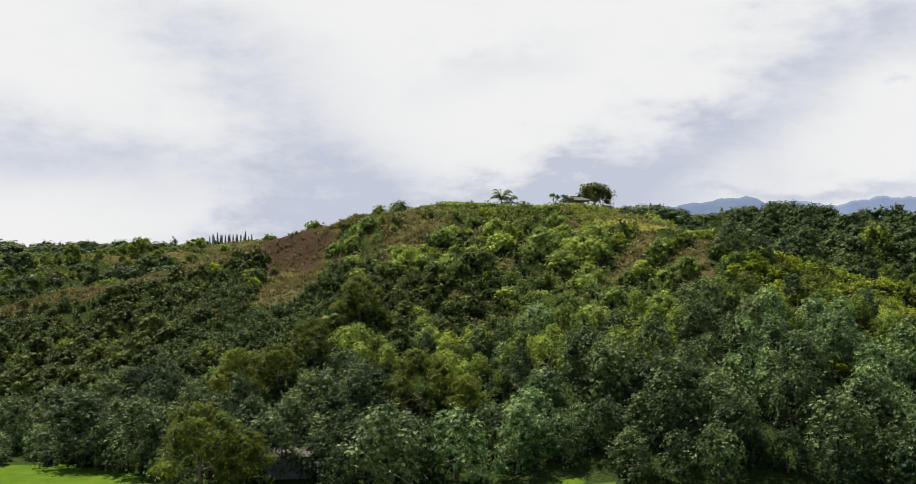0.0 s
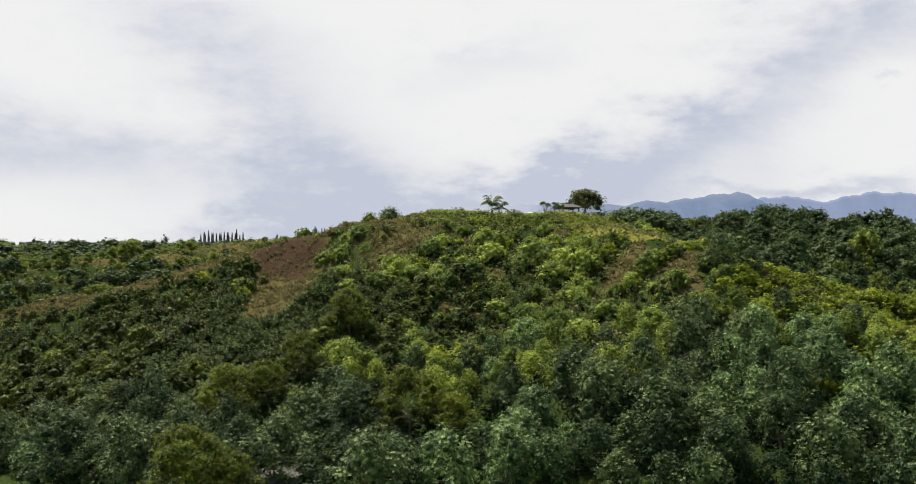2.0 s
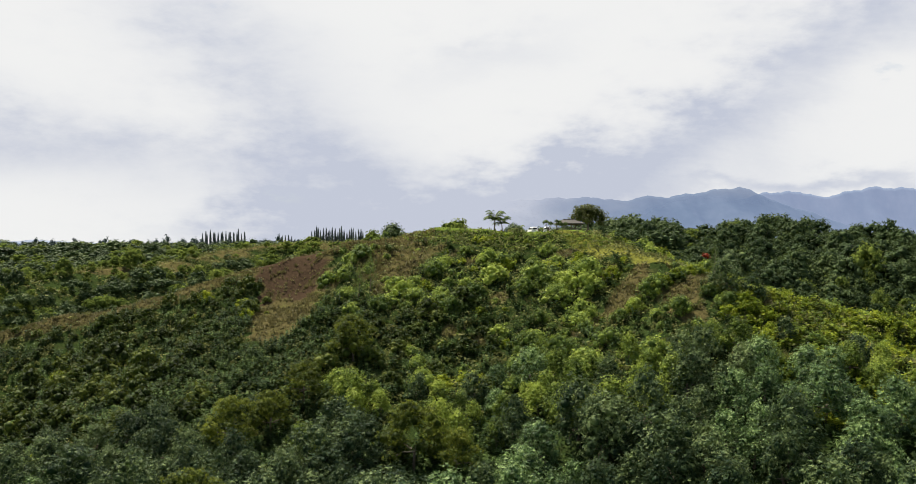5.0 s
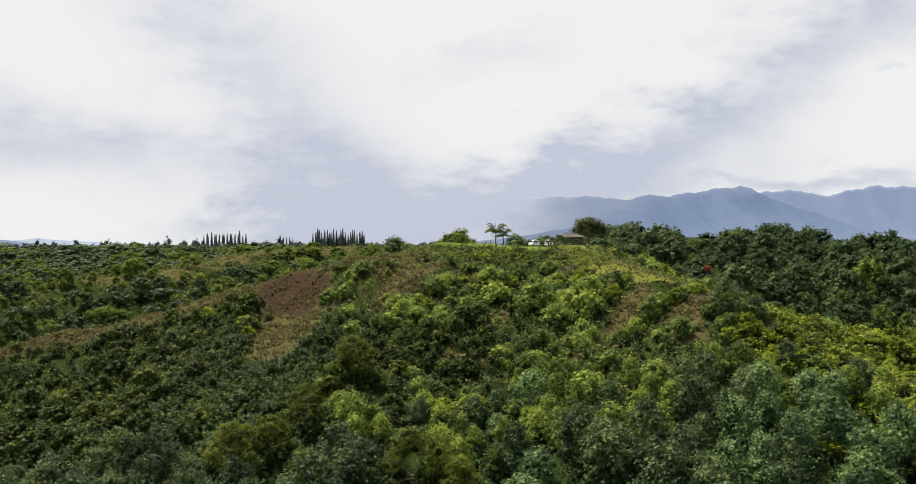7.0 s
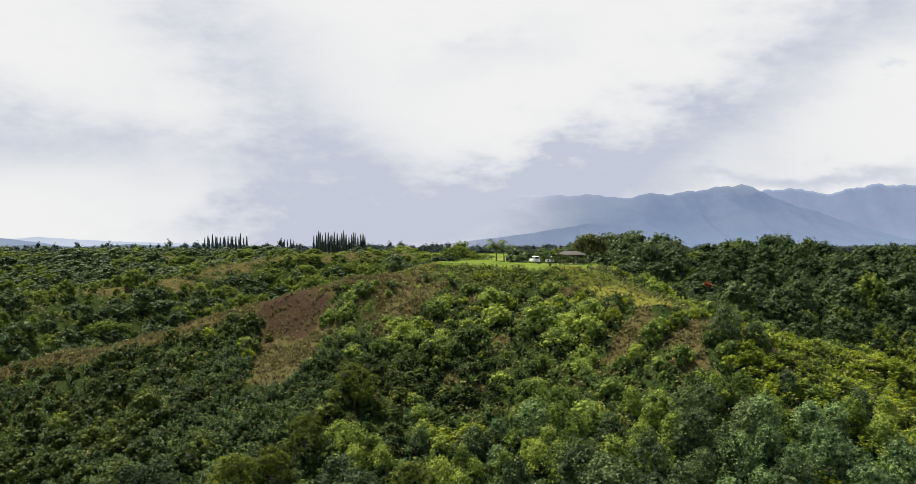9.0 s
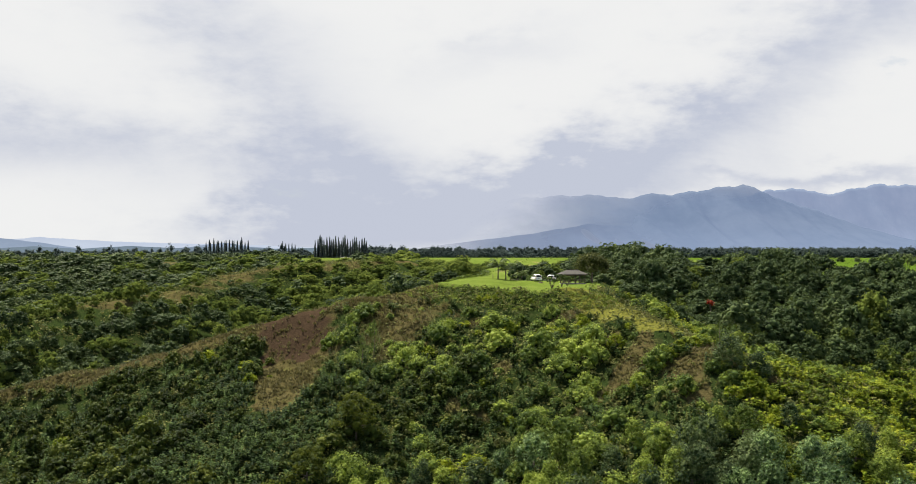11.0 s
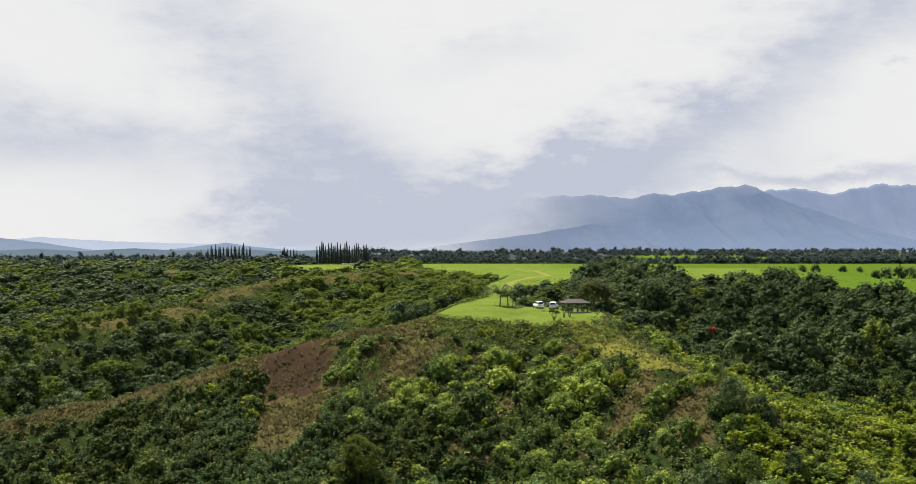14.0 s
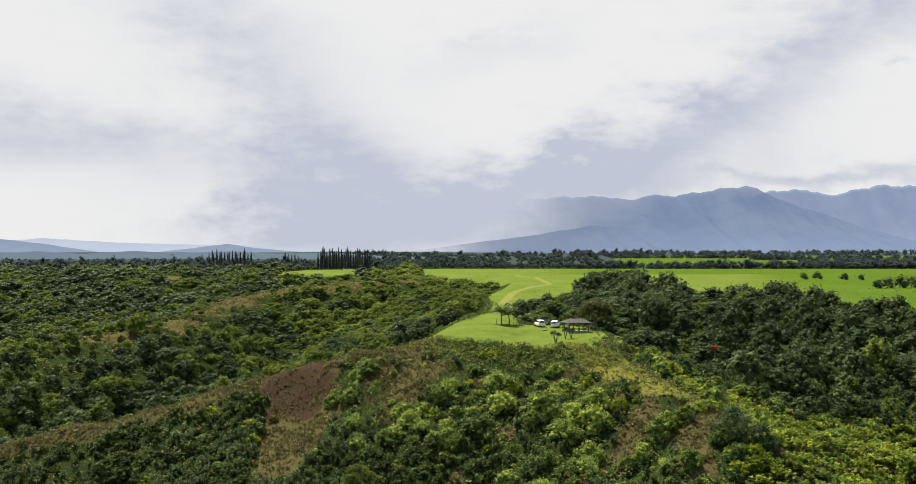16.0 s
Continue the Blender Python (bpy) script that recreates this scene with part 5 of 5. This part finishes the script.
# ---------------------------------------------------------------- pavilion, cars and small things on the hilltop
def pavilion(x, y, turn):
    ob = tagged(new("pavilion"), "open-sided picnic pavilion with a dark hipped roof on timber posts", "pavilion")
    w, d, eave, ridge = 5.2, 4.0, 2.1, 3.1
    s = Soup()
    hw, hd, rw = w / 2 + 0.5, d / 2 + 0.5, w / 2 - 1.3
    for lift in (0.0, 0.12):
        s.put([(-hw, -hd, eave + lift), (hw, -hd, eave + lift), (hw, hd, eave + lift), (-hw, hd, eave + lift), (-rw, 0, ridge + lift), (rw, 0, ridge + lift)],
              [(0, 1, 5, 4), (2, 3, 4, 5)], [(1, 2, 5), (3, 0, 4)])
    for a, b in ((0, 1), (1, 2), (2, 3), (3, 0)):
        s.put([s.v[0][a], s.v[0][b], s.v[1][b], s.v[1][a]], [(0, 1, 2, 3)])
    roof = part("roof", s.mesh("pavilion_roof", ROOF), ob, "dark weathered hipped roof")
    cap = Soup().box(0, 0, ridge + 0.14, 2 * rw + 0.3, 0.3, 0.1)
    part("ridge_cap", cap.mesh("ridge_cap", ROOF), roof)
    post = Soup().box(0, 0, eave / 2, 0.18, 0.18, eave + 0.1).mesh("post", TIMBER)
    for px in (-w / 2 + 0.2, 0.0, w / 2 - 0.2):
        for py in (-d / 2 + 0.2, d / 2 - 0.2):
            part("post", post, ob).location = (px, py, 0)
    for py in (-d / 2 + 0.2, d / 2 - 0.2):
        part("beam", Soup().box(0, py, eave - 0.12, w, 0.14, 0.24).mesh("beam", TIMBER), ob)
    part("floor_slab", Soup().box(0, 0, -0.1, w, d, 0.3).mesh("floor_slab", CONCRETE), ob, "pale concrete floor slab")
    part("rail", Soup().box(0, -d / 2 + 0.2, 0.95, w - 0.4, 0.08, 0.1).box(0, -d / 2 + 0.2, 0.55, w - 0.4, 0.06, 0.08).mesh("rail", TIMBER), ob)
    ob.matrix_basis = pose(x, y, on_land(x, y) + 0.1, 0, 0, turn)
    for k, tx in enumerate((-1.5, 1.4)):
        table = tagged(new("picnic_table"), "timber picnic table with benches under the pavilion roof", "table", "tables under the pavilion")
        part("tabletop", Soup().box(0, 0, 0.74, 1.8, 0.75, 0.05).mesh("tabletop", PALE_TIMBER), table)
        for sy in (-0.62, 0.62):
            part("bench", Soup().box(0, sy, 0.44, 1.8, 0.26, 0.05).mesh("bench", PALE_TIMBER), table)
        for sx in (-0.7, 0.7):
            part("leg", Soup().box(sx, 0, 0.36, 0.08, 1.4, 0.08).box(sx, -0.28, 0.37, 0.08, 0.1, 0.74).box(sx, 0.28, 0.37, 0.08, 0.1, 0.74).mesh("leg", TIMBER), table)
        c, q = math.cos(radians(turn)), math.sin(radians(turn))
        table.matrix_basis = pose(x + tx * c, y + tx * q, on_land(x, y) + 0.15, 0, 0, turn)


pavilion(27.6, 223, 14)


def car(x, y, turn, label):
    ob = tagged(new("parked_car"), label, "car", "parked cars")

    def loft(sections):
        """Closed rounded sections (y, half width, bottom, top, shoulder) joined nose to tail."""
        s = Soup()
        ring = []
        for yy, hw, zb, zt in sections:
            r = min(0.16, (zt - zb) * 0.3)
            pts = [(-hw + r, zb), (hw - r, zb), (hw, zb + r), (hw * 0.985, zt - r), (hw - r * 1.4, zt), (-hw + r * 1.4, zt), (-hw * 0.985, zt - r), (-hw, zb + r)]
            ring += [(px, yy, pz) for px, pz in pts]
        n = 8
        q = [(i * n + j, i * n + (j + 1) % n, (i + 1) * n + (j + 1) % n, (i + 1) * n + j) for i in range(len(sections) - 1) for j in range(n)]
        e = (len(sections) - 1) * n
        t = [(0, j + 1, j) for j in range(1, n - 1)] + [(e, e + j, e + j + 1) for j in range(1, n - 1)]
        return s.put(ring, q, t)

    body = part("body", loft([(-2.3, 0.82, 0.42, 0.95), (-2.2, 0.9, 0.34, 1.05), (-1.0, 0.93, 0.3, 1.08), (0.9, 0.93, 0.3, 1.06), (1.6, 0.9, 0.3, 0.98), (2.2, 0.84, 0.36, 0.86), (2.32, 0.74, 0.44, 0.76)]).mesh("car_body", WHITE_PAINT, True), ob, "white painted body")
    cabin = part("cabin", loft([(-2.22, 0.78, 1.0, 1.12), (-1.95, 0.74, 1.0, 1.70), (-1.0, 0.74, 1.0, 1.80), (0.3, 0.72, 1.0, 1.76), (0.75, 0.70, 1.0, 1.6), (1.25, 0.74, 1.0, 1.06)]).mesh("car_cabin", WHITE_PAINT, True), ob, "white roof and pillars")
    part("rear_window", Soup().put([(-0.64, -2.25, 1.14), (0.64, -2.25, 1.14), (0.6, -2.02, 1.62), (-0.6, -2.02, 1.62)], [(0, 1, 2, 3)]).put([(-0.62, -2.17, 1.16), (0.62, -2.17, 1.16), (0.58, -1.955, 1.62), (-0.58, -1.955, 1.62)], [(3, 2, 1, 0)]).mesh("rear_window", DARK_GLASS), cabin, "dark tinted rear window")
    part("windscreen", Soup().put([(-0.62, 1.27, 1.12), (0.62, 1.27, 1.12), (0.58, 0.83, 1.58), (-0.58, 0.83, 1.58)], [(3, 2, 1, 0)]).mesh("windscreen", DARK_GLASS), cabin, "dark windscreen")
    for sx in (-1, 1):
        for ya, yb in ((-1.75, -0.95), (-0.85, -0.05), (0.05, 0.72)):
            part("side_window", Soup().box(sx * 0.742, (ya + yb) / 2, 1.38, 0.03, yb - ya, 0.40).mesh("side_window", DARK_GLASS), cabin, "dark side window")
        part("tail_light", Soup().box(sx * 0.80, -2.22, 0.92, 0.14, 0.12, 0.26).mesh("tail_light", RED_LENS), ob, "red tail light")
        part("headlight", Soup().box(sx * 0.68, 2.24, 0.72, 0.28, 0.12, 0.14).mesh("headlight", STEEL), ob, "clear headlight")
        part("mirror", Soup().box(sx * 1.0, 0.75, 1.12, 0.2, 0.14, 0.15).mesh("mirror", WHITE_PAINT), ob)
        for yy in (-1.4, 1.4):
            wheel = Soup().tube([(sx * 0.70, yy, 0.34), (sx * 0.94, yy, 0.34)], [0.34, 0.34], 14)
            wh = part("wheel", wheel.mesh("tyre", TYRE), ob, "black tyre")
            part("rim", Soup().tube([(sx * 0.90, yy, 0.34), (sx * 0.955, yy, 0.34)], [0.2, 0.19], 10).mesh("rim", STEEL), wh, "alloy rim")
    part("bumper", Soup().box(0, -2.33, 0.5, 1.62, 0.14, 0.2).mesh("bumper", WHITE_PAINT), ob)
    part("plate", Soup().box(0, -2.34, 0.8, 0.36, 0.03, 0.14).mesh("plate", CONCRETE), ob, "pale number plate")
    ob.matrix_basis = pose(x, y, on_land(x, y), 0, 0, turn)


car(20.1, 237, 12, "white sport utility car parked on the lawn")
car(23.8, 235, -14, "white sport utility car parked beside the pavilion")


def hilltop_bits():
    slab = tagged(new("stone_bench"), "pale concrete bench slab on the lawn", "bench")
    part("seat", Soup().box(0, 0, 0.42, 2.2, 0.5, 0.1).mesh("bench_seat", CONCRETE), slab)
    for sx in (-0.8, 0.8):
        part("leg", Soup().box(sx, 0, 0.18, 0.2, 0.4, 0.4).mesh("bench_leg", CONCRETE), slab)
    slab.matrix_basis = pose(16.0, 242, on_land(16, 242), 0, 0, 8)
    post = Soup().tube([(0, 0, -0.2), (0, 0, 1.1)], [0.09, 0.08], 8).mesh("lawn_post", TIMBER)
    for x, y in ((9.2, 238), (13.9, 243), (14.6, 243.4), (15.6, 246), (16.6, 246)):
        p = tagged(new("lawn_post", post), "short dark timber post on the lawn", "post", "posts on the lawn")
        p.matrix_basis = pose(x, y, on_land(x, y))
    disc = Soup().tube([(0, 0, 0), (0, 0, 0.25)], [0.55, 0.5], 12).mesh("fire_ring", TIMBER)
    tagged(new("fire_ring", disc), "low dark fire ring on the lawn", "fire pit").matrix_basis = pose(20.3, 226, on_land(20.3, 226))


hilltop_bits()


def fence(x0, y0, x1, y1, n):
    ob = tagged(new("fence"), "white post-and-rail fence below the pines", "fence")
    post = Soup().box(0, 0, 0.7, 0.35, 0.35, 1.6).mesh("fence_post", WHITE_PAINT)
    pts = [(x0 + (x1 - x0) * i / (n - 1), y0 + (y1 - y0) * i / (n - 1)) for i in range(n)]
    pts = [(x, y, on_land(x, y)) for x, y in pts]
    o = pts[0]
    for x, y, z in pts:
        part("post", post, ob).location = (x - o[0], y - o[1], z - o[2])
    for a, b in zip(pts, pts[1:]):
        for h in (0.6, 1.2):
            part("rail", Soup().tube([(a[0] - o[0], a[1] - o[1], a[2] - o[2] + h), (b[0] - o[0], b[1] - o[1], b[2] - o[2] + h)], [0.09, 0.09], 4).mesh("rail", WHITE_PAINT), ob)
    ob.matrix_basis = Matrix.Translation(o)


fence(-104, 838, -74, 832, 14)


def shed(x, y, turn):
    ob = tagged(new("shed"), "low grey corrugated shed under the trees", "shed")

    def sheet(w, h):
        n = int(w / 0.09)
        v = [(-w / 2 + w * i / n, 0.025 * (-1) ** i, k * h) for k in (0, 1) for i in range(n + 1)]
        s = Soup().put(v, [(i, i + 1, n + 2 + i, n + 1 + i) for i in range(n)])
        return s.put([(a, b + 0.04, c) for a, b, c in v], [(n + 1 + i, n + 2 + i, i + 1, i) for i in range(n)])

    for k in range(4):
        p = part("wall_sheet", sheet(1.28, 2.5 - 0.1 * (k % 2)).mesh("wall_sheet", TIN), ob, "grey corrugated sheet")
        p.location = (-1.95 + 1.3 * k, -1.5, 0)
    for sx in (-2.6, 2.6):
        p = part("side_sheet", sheet(3.0, 2.4).mesh("side_sheet", TIN), ob)
        p.matrix_basis = pose(sx, 0, 0, 0, 0, 90)
    p = part("roof", sheet(5.7, 3.5).mesh("shed_roof", ROOF), ob, "dark weathered sheet roof")
    p.matrix_basis = pose(0, -1.75, 2.55, -84, 0, 0)
    ob.matrix_basis = pose(x, y, on_land(x, y), 0, 0, turn)


shed(-19.4, 106.5, 4)
